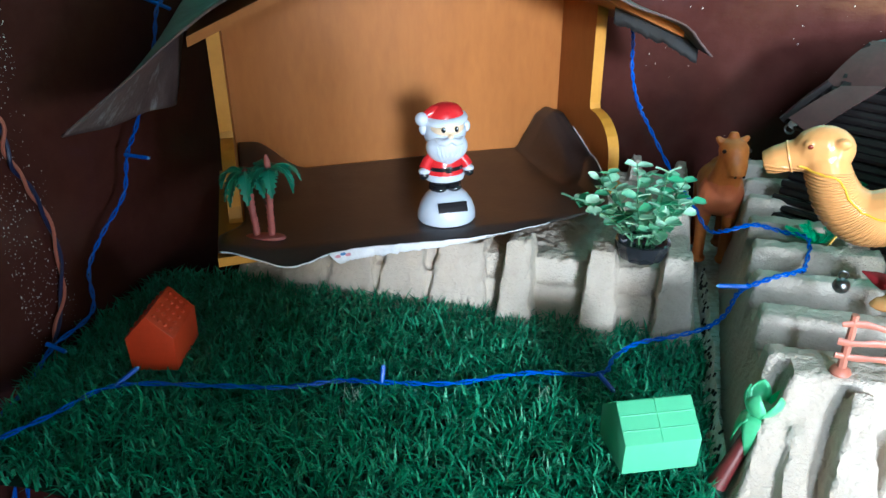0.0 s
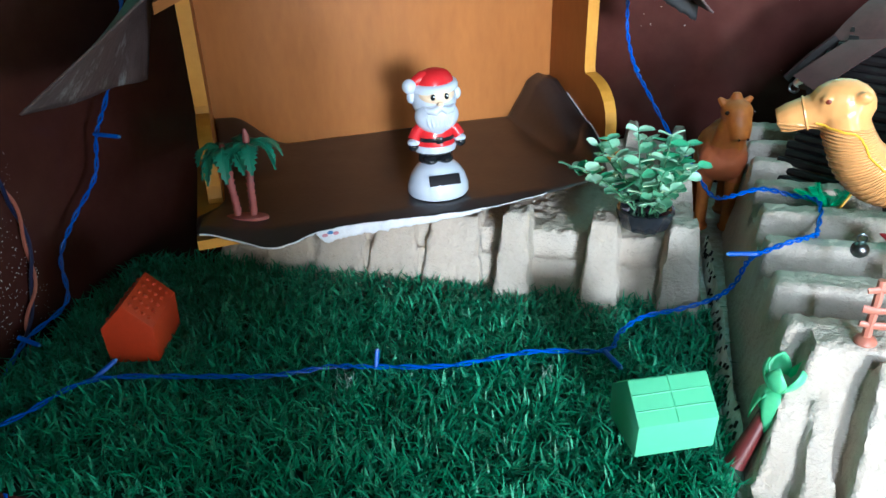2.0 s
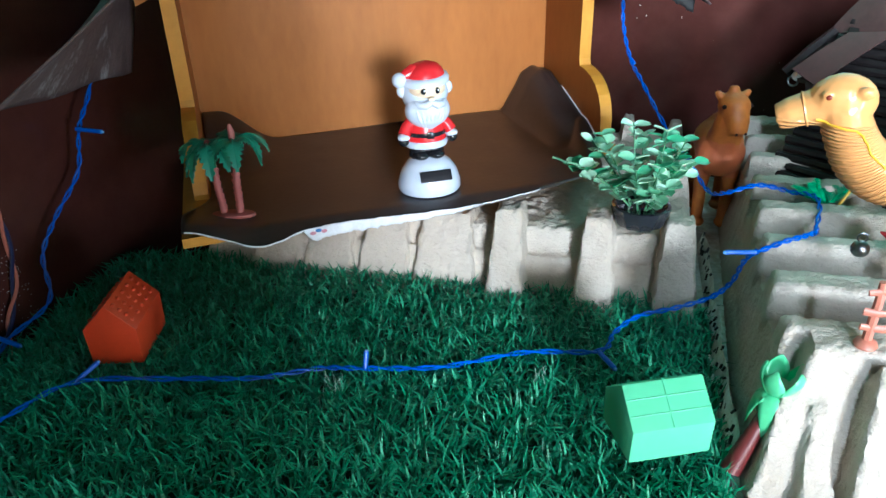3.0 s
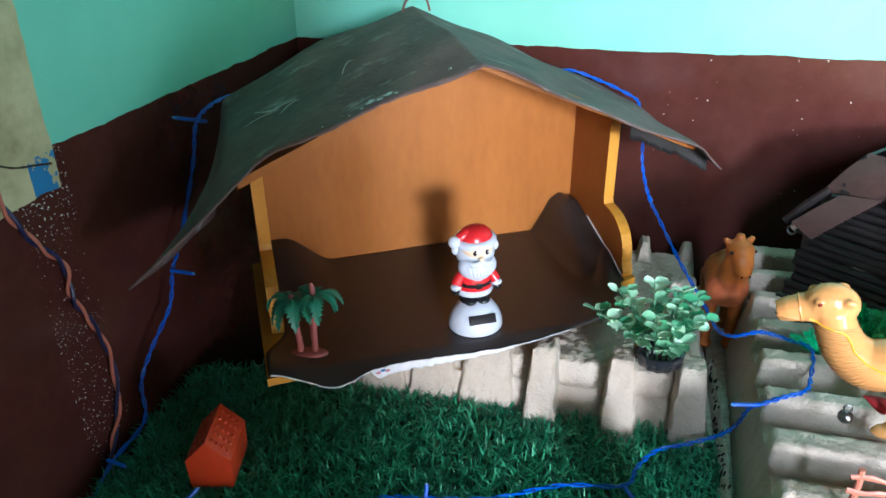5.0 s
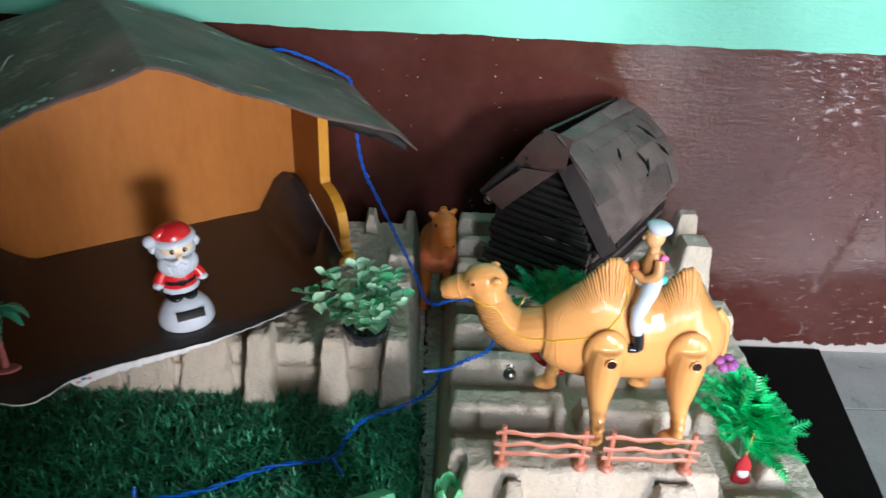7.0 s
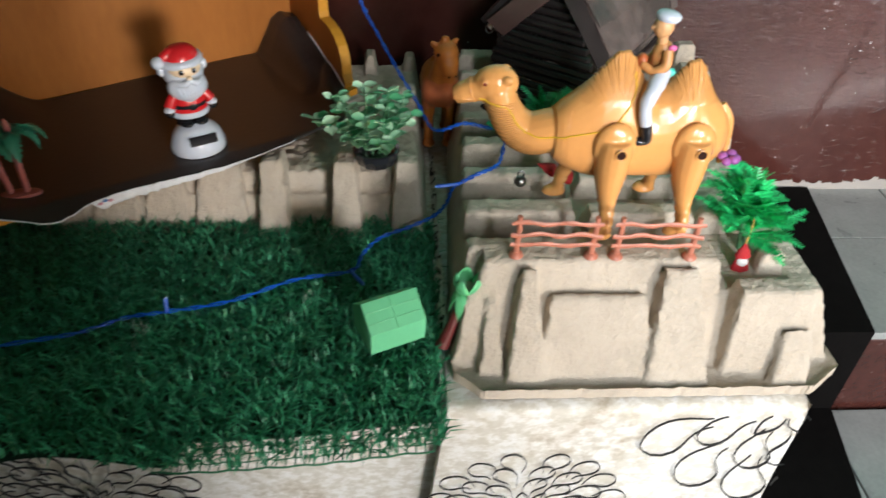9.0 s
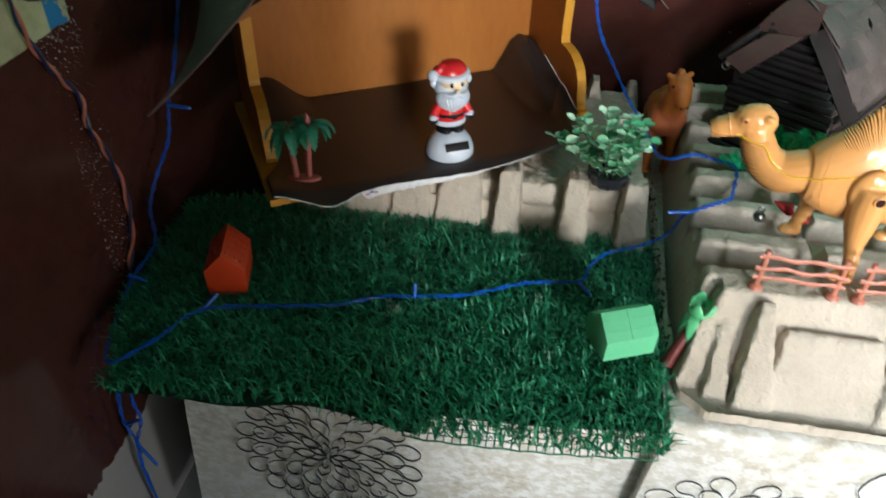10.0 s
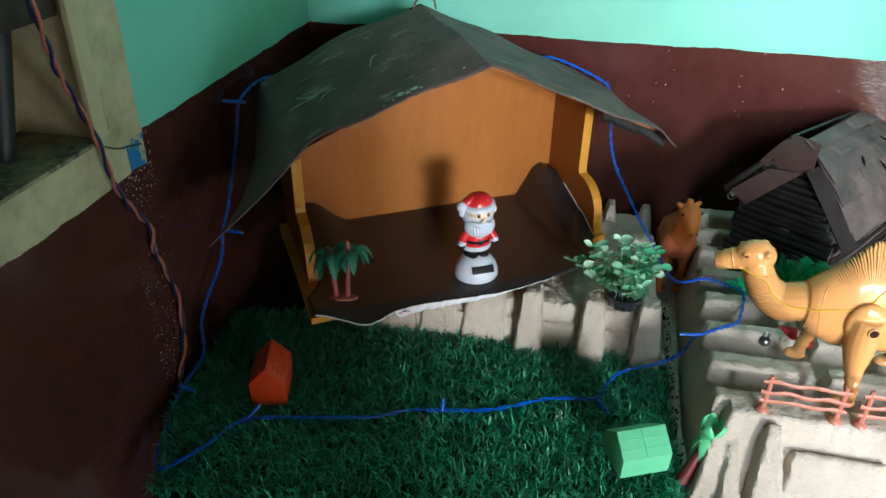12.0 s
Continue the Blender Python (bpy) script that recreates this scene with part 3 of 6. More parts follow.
# ---- moulded pulp trays ----
def pulp_material():
    m, nt, b = nodes_of("moulded_paper_pulp")
    big = noise_node(nt, 14, 4, 0.6)
    mid = noise_node(nt, 170, 5, 0.7)
    pit = noise_node(nt, 260, 3, 0.65, stretch=(1, 1, 1.7))
    fold = noise_node(nt, 95, 4, 0.65, stretch=(1.0, 1.0, 1.1))
    f = math_node(nt, "ADD", math_node(nt, "MULTIPLY", big.outputs[0], 0.7), math_node(nt, "MULTIPLY", mid.outputs[0], 0.3))
    r = ramp(nt, f, [(0.30, (0.43, 0.37, 0.295)), (0.52, (0.53, 0.462, 0.375)), (0.72, (0.60, 0.53, 0.44))])
    nt.links.new(r.outputs[0], b.inputs["Base Color"])
    b.inputs["Roughness"].default_value = 0.92
    b.inputs["Specular IOR Level"].default_value = 0.15
    h = math_node(nt, "ADD", math_node(nt, "MULTIPLY", fold.outputs[0], 1.0), math_node(nt, "MULTIPLY", pit.outputs[0], 0.5))
    bump_to(nt, b, h, 0.8, 0.0040)
    return m


M_PULP = pulp_material()


def tray_mesh(x0, x1, y0, y1, floor_z, blocks, step=0.0026, rough=0.0011, rim=0.004, shear=0.0, lip=0.0):
    """A pulp tray as a relief: each block (x0, x1, y0, y1, top, slope) is a rounded, tapering boss."""
    nx, ny = int((x1 - x0) / step) + 1, int((y1 - y0) / step) + 1
    X, Y = np.meshgrid(np.linspace(x0, x1, nx), np.linspace(y0, y1, ny), indexing="ij")
    Z = np.full(X.shape, floor_z)
    for bx0, bx1, by0, by1, top, sl in blocks:
        sf, sb, ss = sl if isinstance(sl, tuple) else (sl, sl, sl)
        d = np.minimum(np.minimum((X - bx0) / ss, (bx1 - X) / ss), np.minimum((Y - by0) / sf, (by1 - Y) / sb))
        t = np.clip(d, 0, 1)
        t = np.where(t < 0.8, t * 1.08, 0.864 + 0.136 * np.sin((t - 0.8) / 0.2 * np.pi / 2))
        Z = np.maximum(Z, floor_z + (top - floor_z) * t)
    P = np.empty(X.shape)
    for i in range(nx):
        for j in range(ny):
            P[i, j] = noise.noise((X[i, j] * 95, Y[i, j] * 95, Z[i, j] * 95)) + 1.0 * noise.noise((X[i, j] * 230, Y[i, j] * 230, Z[i, j] * 230))
    Z = Z + P * rough
    if lip:
        d = np.minimum(np.minimum(X - x0, x1 - X), Y - y0)
        Z = Z + lip * np.clip(1 - d / 0.006, 0, 1)
        X = X + np.where(Y < y0 + 0.022, np.clip((y0 + 0.022 - Y) / 0.022, 0, 1), 0) * (np.where(X < x0 + 0.03, 1, 0) * (x0 + 0.03 - X) * 0.8 - np.where(X > x1 - 0.04, 1, 0) * (X - x1 + 0.04) * 0.8)
    s = Shape()
    vs = [(X[i, j] + shear * max(0.0, Y[i, j] - 0.46) * max(0.0, min(1.0, (0.56 - X[i, j]) / 0.3)) + 0.8 * rough * P[(i + 7) % nx, j], Y[i, j] + 0.8 * rough * P[i, (j + 5) % ny], Z[i, j]) for i in range(nx) for j in range(ny)]
    fs = [(i * ny + j, (i + 1) * ny + j, (i + 1) * ny + j + 1, i * ny + j + 1) for i in range(nx - 1) for j in range(ny - 1)]
    # a skirt gives the shell its thickness
    ring = [i * ny for i in range(nx)] + [(nx - 1) * ny + j for j in range(1, ny)] + [i * ny + ny - 1 for i in range(nx - 2, -1, -1)] + [j for j in range(ny - 2, 0, -1)]
    n0 = len(vs)
    vs += [(vs[k][0], vs[k][1], floor_z - rim) for k in ring]
    fs += [(ring[k], n0 + k, n0 + (k + 1) % len(ring), ring[(k + 1) % len(ring)]) for k in range(len(ring))]
    s.add(vs, fs)
    return s


# tray under the shed: fluted front with proud stones
cols = [(-0.200, -0.151, 0.100), (-0.148, -0.099, 0.100), (-0.096, -0.047, 0.102), (-0.044, 0.012, 0.103),
        (0.023, 0.057, 0.115), (0.097, 0.131, 0.114), (0.160, 0.195, 0.114)]
blocks = [(-0.252, 0.200, 0.610, 0.900, 0.094, (0.014, 0.02, 0.012)), (-0.252, 0.200, 0.599, 0.90, 0.072, (0.012, 0.02, 0.010))]
blocks += [(a, c, 0.577 if c - a < 0.036 else 0.588, 0.650 if c - a < 0.036 else 0.690, t, (0.032, 0.02, 0.0065 if c - a < 0.036 else 0.007)) for a, c, t in cols]
blocks += [(0.150, 0.199, 0.700, 0.745, 0.112, 0.012), (0.150, 0.199, 0.757, 0.800, 0.113, 0.012), (0.166, 0.200, 0.855, 0.895, 0.112, 0.012), (0.116, 0.148, 0.845, 0.89, 0.118, 0.012)]
solid("pulp_tray", tray_mesh(-0.256, 0.199, 0.572, 0.905, TOP + 0.004, blocks, step=0.0022, rough=0.0015), M_PULP,
      "beige moulded pulp tray with fluted front supporting the wooden shed", "tray", "pulp trays", sharp=60, fix=False)

# tray on the other box: ridges across, blocks in front
rows = [(0.445, 0.475, 0.128), (0.500, 0.535, 0.126), (0.560, 0.590, 0.126), (0.612, 0.645, 0.128), (0.668, 0.700, 0.128), (0.722, 0.752, 0.130), (0.774, 0.803, 0.130), (0.826, 0.862, 0.130)]
blocks = [(0.215, 0.548, 0.398, 0.885, 0.100, (0.030, 0.02, 0.012))]
blocks += [(0.217, 0.338, a - 0.006, c + 0.008, t, (0.014, 0.016, 0.011)) for a, c, t in rows]
blocks += [(0.330, 0.455, a - 0.004, c + 0.006, t - 0.004, (0.012, 0.014, 0.014)) for a, c, t in rows[1:]]
blocks += [(0.224, 0.455, 0.410, 0.470, 0.128, (0.026, 0.012, 0.016)), (0.446, 0.526, 0.384, 0.440, 0.114, (0.026, 0.012, 0.009)),
           (0.258, 0.294, 0.374, 0.446, 0.127, (0.050, 0.02, 0.013)), (0.286, 0.386, 0.378, 0.44, 0.104, (0.040, 0.02, 0.010)),
           (0.377, 0.432, 0.372, 0.446, 0.127, (0.052, 0.02, 0.014)), (0.236, 0.258, 0.384, 0.44, 0.105, (0.045, 0.02, 0.008)),
           (0.486, 0.524, 0.370, 0.41, 0.088, (0.024, 0.02, 0.008)), (0.478, 0.515, 0.440, 0.475, 0.122, 0.010),
           (0.500, 0.545, 0.650, 0.700, 0.120, 0.010), (0.500, 0.555, 0.760, 0.815, 0.140, 0.012), (0.515, 0.560, 0.835, 0.875, 0.142, 0.012),
           (0.440, 0.500, 0.50, 0.535, 0.122, 0.012)]
solid("pulp_tray", tray_mesh(0.214, 0.552, 0.366, 0.890, TOP + 0.005, blocks, rough=0.0011, shear=0.050, lip=0.007), M_PULP,
      "beige moulded pulp tray with ridges and steep blocks along its front", "tray", "pulp trays", sharp=60, fix=False)

# ---- the wooden shed ----
M_WOOD = dirty("orange_varnished_wood", (0.28, 0.097, 0.0155), (0.39, 0.145, 0.026), 0.5, 12, 140, 0.15, 0.0006, spec=0.25, stretch=(1, 1, 0.3))
M_WOODY = dirty("yellow_painted_edge", (0.50, 0.22, 0.015), (0.62, 0.30, 0.025), 0.45, 30, 160, 0.2, 0.0006)
def sheet_material():
    m, nt, b = nodes_of("grey_tar_sheet")
    n1 = noise_node(nt, 20, 5, 0.65)
    n2 = noise_node(nt, 200, 3, 0.6)
    sc = noise_node(nt, 26, 6, 0.75, stretch=(0.5, 1.6, 1))
    wh = noise_node(nt, 9, 2, 0.5)
    c = ramp(nt, n1.outputs[0], [(0.3, (0.082, 0.055, 0.051)), (0.7, (0.160, 0.113, 0.105))])
    f = math_node(nt, "ADD", sc.outputs[0], math_node(nt, "MULTIPLY", wh.outputs[0], 0.35))
    k = ramp(nt, f, [(0.76, (0, 0, 0)), (0.90, (0.75, 0.75, 0.75))])
    nt.links.new(mixed(nt, k.outputs[0], c.outputs[0], (0.42, 0.42, 0.41)), b.inputs["Base Color"])
    b.inputs["Roughness"].default_value = 0.62
    b.inputs["Specular IOR Level"].default_value = 0.2
    bump_to(nt, b, math_node(nt, "ADD", n2.outputs[0], math_node(nt, "MULTIPLY", n1.outputs[0], 2.0)), 0.5, 0.002)
    return m


M_SHEET = sheet_material()
M_BLACKSHEET = dirty("black_tar_sheet", (0.004, 0.004, 0.004), (0.012, 0.011, 0.011), 0.7, 40, 220, 0.5, 0.0012)
M_SCUFF = dirty("white_scuff", (0.45, 0.45, 0.45), (0.7, 0.7, 0.7), 0.7, 60, 300, 0.2)
M_PAPER = dirty("dark_brown_paper", (0.019, 0.0150, 0.0145), (0.039, 0.0325, 0.0305), 0.36, 24, 220, 0.2, 0.0006, rvar=0.15)
M_TORN = dirty("torn_white_paper", (0.60, 0.60, 0.62), (0.80, 0.81, 0.84), 0.85, 80, 400, 0.5, 0.0008)
SHED = pose(-0.248, 0.603, 0, 0, 0, 31)
shed = thing("wooden_shed", SHED, "open-fronted orange wooden shed with a grey sheet roof on pulp trays", "shed")
part("base_plank", Shape().prism([(-0.010, -0.126), (0.290, -0.112), (0.350, -0.075), (0.394, -0.060), (0.394, 0.100), (-0.010, 0.100)], (0.1165, 0.1245), mat=FLAT), M_WOODY, shed, "yellow painted base plank", smooth=False)
ear = [(0.100, 0.1255), (-0.056, 0.1255), (-0.056, 0.130), (-0.052, 0.140), (-0.0515, 0.150), (-0.049, 0.161), (-0.044, 0.171), (-0.036, 0.179), (-0.026, 0.185), (-0.014, 0.1885), (-0.002, 0.190), (0.0, 0.196), (0.0, 0.296), (0.100, 0.296)]
for u0 in (0.0, 0.380):
    s = Shape().prism(ear, (u0, u0 + 0.012), mat=Matrix(((0, 1, 0, 0), (1, 0, 0, 0), (0, 0, 1, 0), (0, 0, 0, 1))))
    pn = part("side_panel", s, [M_WOOD, M_WOODY], shed, smooth=False)
    for q in pn.data.polygons:
        if abs(q.normal.x) < 0.5:
            q.material_index = 1
part("back_panel", Shape().prism([(0.012, 0.1255), (0.380, 0.1255), (0.380, 0.296), (0.196, 0.374), (0.012, 0.296)], (0.083, 0.089)), M_WOOD, shed, smooth=False)
for sg in (1, -1):
    def board(a, c, sg=sg):
        a *= 1.0 if sg > 0 else 0.86
        return (0.194 + sg * (0.004 + 0.234 * a), -0.078 + 0.160 * c, 0.382 - 0.101 * a)
    b = Shape()
    o = [board(0, 0), board(1, 0), board(1, 1), board(0, 1)]
    b.add(o + [(x, y, z - 0.008) for x, y, z in o], [(0, 1, 2, 3), (4, 5, 6, 7), (0, 1, 5, 4), (1, 2, 6, 5), (2, 3, 7, 6), (3, 0, 4, 7)])
    part("roof_board", b, M_WOOD, shed, smooth=False)


def sheet_point(a, c):
    """a: -1 at one eave, 0 at the ridge, 1 at the other; c: 0 front, 1 back."""
    wob = 0.0016 * math.sin(a * 9 + c * 5) + 0.0012 * math.sin(a * 17 - c * 11)
    if a >= 0:
        front = -0.122 + 0.020 * a + 0.004 * math.sin(a * 21)
        u = 0.190 + 0.262 * a
        z = 0.3885 + 0.011 * c - 0.116 * a - 0.003 * max(0, a - 0.86) / 0.14 * 1.6
        bk = 0.104 - 0.03 * max(0, a - 0.55)
        if a > 0.9:
            z -= 0.006 * (1 - c) * (a - 0.9) / 0.1
    else:
        a = -a
        front = -0.122 - 0.016 * max(0.0, a - 0.76) / 0.24 + 0.022 * math.exp(-((a - 0.66) / 0.11) ** 2)
        bk = 0.104
        k = min(a / 0.76, 1.0)
        front += 0.008 * math.sin(math.pi * k)
        u = 0.190 - 0.205 * k
        z = 0.3885 + 0.011 * c - 0.082 * k + 0.007 * math.sin(math.pi * k)
        if a > 0.76:
            d = (a - 0.76) / 0.24
            u -= (0.025 + 0.062 * (1 - c) ** 1.3) * d
            z -= (0.064 + 0.042 * c) * d ** 1.1
            bk -= 0.050 * d
    front += 0.0016 * noise.noise((a * 34, 9, 0)) + 0.001 * noise.noise((a * 90, 5, 0))
    v = front + (bk - front) * c
    z += wob - 0.006 * (1 - c) * max(0.0, 1 - abs(c - 0.0) * 3) * 0.5
    return (u, v, z)


s = Shape()
s.grid(lambda a, c: sheet_point(a * 2 - 1, c), 181, 31)
rs = part("roof_sheet", s, M_SHEET, shed, "dark grey scuffed sheet bent over the roof", sharp=None)
md = rs.modifiers.new("thick", "SOLIDIFY")
md.thickness, md.offset = 0.0016, -1
fl = Shape()
fl.grid(lambda a, c: (0.368 + 0.084 * a, -0.058 - 0.014 * a + 0.0012 * math.sin(a * 11), sheet_point(0.68 + 0.32 * a, 0.3)[2] - 0.0035 - c * (0.026 - 0.010 * a + 0.004 * noise.noise((a * 9, 3, 0)) + 0.002 * noise.noise((a * 50, 8, 0)))), 60, 5)
fo = part("torn_flap", fl, M_BLACKSHEET, shed, "black torn edge hanging under the eave", sharp=None)
md = fo.modifiers.new("thick", "SOLIDIFY")
md.thickness = 0.0012
part("hanging_loop", Shape().tube(spline([(0.176, 0.088, 0.396), (0.180, 0.090, 0.406), (0.190, 0.092, 0.411), (0.202, 0.092, 0.407), (0.206, 0.092, 0.395)], 5), 0.0013, 8), dirty("rusty_wire", (0.10, 0.04, 0.03), (0.20, 0.10, 0.08), 0.5, 100, 400, 0.2, metal=0.5), shed, "rusty wire loop")

sc = Shape()
rq = random.Random(3)
for a0, c0, big in ((-0.33, 0.055, 0.0062), (-0.305, 0.030, 0.0040), (-0.275, 0.050, 0.0050), (-0.255, 0.030, 0.0026), (-0.36, 0.030, 0.0024), (-0.40, 0.020, 0.0016), (-0.08, 0.07, 0.0022), (-0.48, 0.035, 0.0012), (0.10, 0.10, 0.0014)):
    ring = []
    for k in range(14):
        w = big * (0.55 + 0.9 * abs(noise.noise((k * 0.9, a0 * 30, 2))))
        ring.append(Vector(sheet_point(a0 + 0.9 * w * math.cos(k * 0.4488) / 0.27, max(0.006, c0 + 0.8 * w * math.sin(k * 0.4488) / 0.22))) + Vector((0, 0, 0.0012)))
    mid = sum(ring, Vector()) / 14
    sc.add([mid] + ring, [(0, k + 1, (k + 1) % 14 + 1) for k in range(14)])
for a0, c0, da, dc in ((-0.62, 0.42, 0.10, 0.05), (-0.66, 0.50, 0.09, -0.06), (-0.58, 0.36, 0.07, 0.08), (-0.36, 0.45, 0.05, 0.10), (-0.70, 0.40, 0.12, 0.02)):
    sc.tube([Vector(sheet_point(a0 + da * k / 6, c0 + dc * math.sin(k / 3.0))) + Vector((0, 0, 0.0006)) for k in range(7)], [0.0001 + 0.0003 * math.sin(0.4 + k / 2.6) for k in range(7)], 4)
tagged(part("scuff", sc, M_SCUFF, shed, "white scuffs and scratches"), kind="stuff")

# brown paper on the shed's floor, torn along its front
PU0, PU1 = 0.0135, 0.3785


def paper_point(a, c):
    """a along the front, c from front to back."""
    u = PU0 + (PU1 - PU0) * a - 0.022 * smooth01((0.12 - a) / 0.12) * smooth01((0.40 - c) / 0.25)
    front = -0.149 + 0.024 * a + 0.006 * math.sin(a * 8.0) - 0.014 * smooth01((0.10 - a) / 0.1) * -1
    front += 0.055 * smooth01((a - 0.90) / 0.10) + 0.0012 * noise.noise((a * 26, 2, 0)) + 0.0006 * noise.noise((a * 70, 7, 0))
    front -= 0.008 * math.exp(-((a - 0.11) / 0.06) ** 2)
    v = front + (0.0815 - front) * c
    z = 0.1262 + 0.0012 * math.sin(a * 7) * math.sin(c * 4)
    over = max(0.0, -0.126 - v)
    z -= over * 0.25
    z += 0.010 * smooth01((0.10 - a) / 0.10) * smooth01((0.35 - c) / 0.3)
    # curls up at the back corners and along one side
    z += 0.034 * smooth01((0.20 - a) / 0.16) ** 1.2 * smooth01((c - 0.55) / 0.45)
    z += 0.037 * max(0.0, min(1.0, (a - 0.868) / 0.060)) ** 0.9 * max(0.0, min(1.0, (c - 0.34) / 0.52)) * (1 - 0.25 * smooth01((a - 0.955) / 0.04))
    z += 0.016 * smooth01((a - 0.90) / 0.10) * smooth01((c - 0.02) / 0.3)
    return (u, v, z)


paper = thing("paper_sheet", SHED, "dark brown paper sheet with torn white edge on the shed floor", "paper")
s = Shape()
s.grid(paper_point, 110, 60)
pp = part("sheet", s, M_PAPER, paper, sharp=None)
md = pp.modifiers.new("thick", "SOLIDIFY")
md.thickness, md.offset = 0.0007, -1
s = Shape()


TEAR = 0.180


def torn_point(k, c):
    a = 0.005 + 0.73 * k
    u, v, z = paper_point(a, 0.0)
    jag = 1.1 * noise.noise((a * 60, 1, 0)) + 0.9 * noise.noise((a * 150, 4, 0))
    h = 0.0013 + 0.0006 * jag
    if a > TEAR:
        h = (0.0120 + 0.0022 * jag) * smooth01((a - TEAR + 0.005) / 0.03) * max(0.05, (0.610 - a) / (0.610 - TEAR)) ** 0.6
    tuck = 0.004 if a > TEAR else 0.001
    return (u, v - 0.0006 + tuck * c * 0.4, z + 0.0009 - h * c)


s.grid(torn_point, 200, 5)
side_edge = [Vector(paper_point(1.0, 0.06 + 0.62 * k / 24)) + Vector((0.0006, 0, 0.0002)) for k in range(25)]
s.tube(side_edge, [0.0007 + 0.0005 * abs(noise.noise((k * 0.7, 3, 0))) for k in range(25)], 6)
tr = part("torn_edge", s, M_TORN, paper, "torn white paper edge", sharp=None)
md = tr.modifiers.new("thick", "SOLIDIFY")
md.thickness = 0.0006
s = Shape()
for k in range(3):
    u, v, z = paper_point(TEAR + 0.022 + 0.012 * k, 0.0)
    s.ball((u, v - 0.0012, z - 0.003 + 0.0015 * (k % 2)), (0.0025, 0.0004, 0.0016), slot=k % 2, seg=8, rings=5)
part("printed_scrap", s, [dirty("faded_pink_print", (0.5, 0.2, 0.25), (0.6, 0.3, 0.35), 0.8, 50, 200, 0), dirty("faded_blue_print", (0.06, 0.16, 0.4), (0.1, 0.25, 0.5), 0.8, 50, 200, 0)], paper, "scrap of faded pink and blue print")

# ---- toys and decorations ----
def plastic(name, col, rough=0.25, vary=0.12, scale=30):
    lo = tuple(c * (1 - vary) for c in col)
    hi = tuple(min(1, c * (1 + vary)) for c in col)
    return dirty(name, lo, hi, rough, scale, 220, 0.08, 0.0004, rvar=0.08)


M_WHITE = plastic("white_plastic", (0.54, 0.58, 0.66), 0.22, 0.04)
M_RED = plastic("red_plastic", (0.55, 0.018, 0.022), 0.25)
M_BLACK = plastic("black_plastic", (0.012, 0.012, 0.014), 0.2)
M_SKIN = plastic("pale_plastic", (0.78, 0.60, 0.40), 0.3, 0.05)
M_PANEL = dirty("solar_cell", (0.010, 0.009, 0.011), (0.016, 0.014, 0.016), 0.45, 60, 300, 0, spec=0.2)

toy = thing("solar_base", pose(-0.0305, 0.616, 0.1272, 0, 0, 29), "white domed solar base standing on the brown paper", "toy")
s = Shape().lathe([(0.0255, 0.0), (0.0268, 0.002), (0.0265, 0.008), (0.0235, 0.017), (0.0185, 0.024), (0.0125, 0.0285), (0.004, 0.030)], 32, squash=(1.0, 0.92))
part("shell", s, M_WHITE, toy)
part("solar_panel", Shape().box((-0.0132, -0.0012, -0.0045), (0.0132, 0.0012, 0.0045), mat=pose(0.001, -0.0205, 0.0178, -34, 0, 0), bevel=0.0006), M_PANEL, toy, "dark solar cell")

# the nodding figure, one moulded piece
fig = Shape()
RED, WHT, BLK, SKN = 0, 1, 2, 3
fig.lathe([(0.0085, 0.0), (0.0095, 0.002), (0.0090, 0.006), (0.0085, 0.012)], 14, BLK, Matrix.Translation((-0.0062, -0.001, 0.029)))
fig.lathe([(0.0085, 0.0), (0.0095, 0.002), (0.0090, 0.006), (0.0085, 0.012)], 14, BLK, Matrix.Translation((0.0062, -0.001, 0.029)))
for sx in (-1, 1):
    fig.ball((sx * 0.0068, -0.0065, 0.0325), (0.0075, 0.0095, 0.0042), BLK)
fig.lathe([(0.012, 0.0), (0.0182, 0.001), (0.0192, 0.004), (0.0185, 0.0068), (0.014, 0.0075)], 28, WHT, Matrix.Translation((0, 0, 0.0385)), (1, 0.85))
fig.lathe([(0.0178, 0.0), (0.0172, 0.006), (0.0158, 0.012), (0.0135, 0.018), (0.009, 0.023)], 28, RED, Matrix.Translation((0, 0, 0.045)), (1, 0.85))
fig.lathe([(0.0176, 0.0), (0.0181, 0.0015), (0.0176, 0.0034)], 28, BLK, Matrix.Translation((0, 0, 0.0497)), (1, 0.86))
fig.box((-0.003, -0.0168, 0.0488), (0.003, -0.0148, 0.0546), BLK, bevel=0.0008)
for sx in (-1, 1):
    fig.tube([(sx * 0.012, -0.002, 0.062), (sx * 0.0175, -0.004, 0.057), (sx * 0.0205, -0.006, 0.0515)], [0.005, 0.0052, 0.0056], 10, RED)
    fig.ball((sx * 0.0208, -0.0065, 0.0495), (0.0056, 0.0056, 0.0034), WHT)
    fig.ball((sx * 0.0212, -0.0078, 0.0462), (0.0044, 0.0044, 0.0042), BLK)
head = Matrix.Translation((0.0005, 0, 0.0838))
fig.ball((0, 0.001, 0.0), (0.0198, 0.0185, 0.0178), WHT, head, 24, 16)
fig.ball((0, -0.0062, 0.0058), (0.0158, 0.0140, 0.0094), SKN, head, 24, 16)
fig.ball((0, -0.0070, -0.0125), (0.0194, 0.0138, 0.0150), WHT, head, 24, 16)
fig.lathe([(0.0008, -0.0320), (0.0055, -0.0280), (0.0110, -0.0220), (0.0152, -0.0150), (0.0166, -0.0075), (0.0140, -0.0020), (0.0060, 0.0008)], 24, WHT, head @ Matrix.Translation((0, -0.0085, 0)), (1, 0.80))
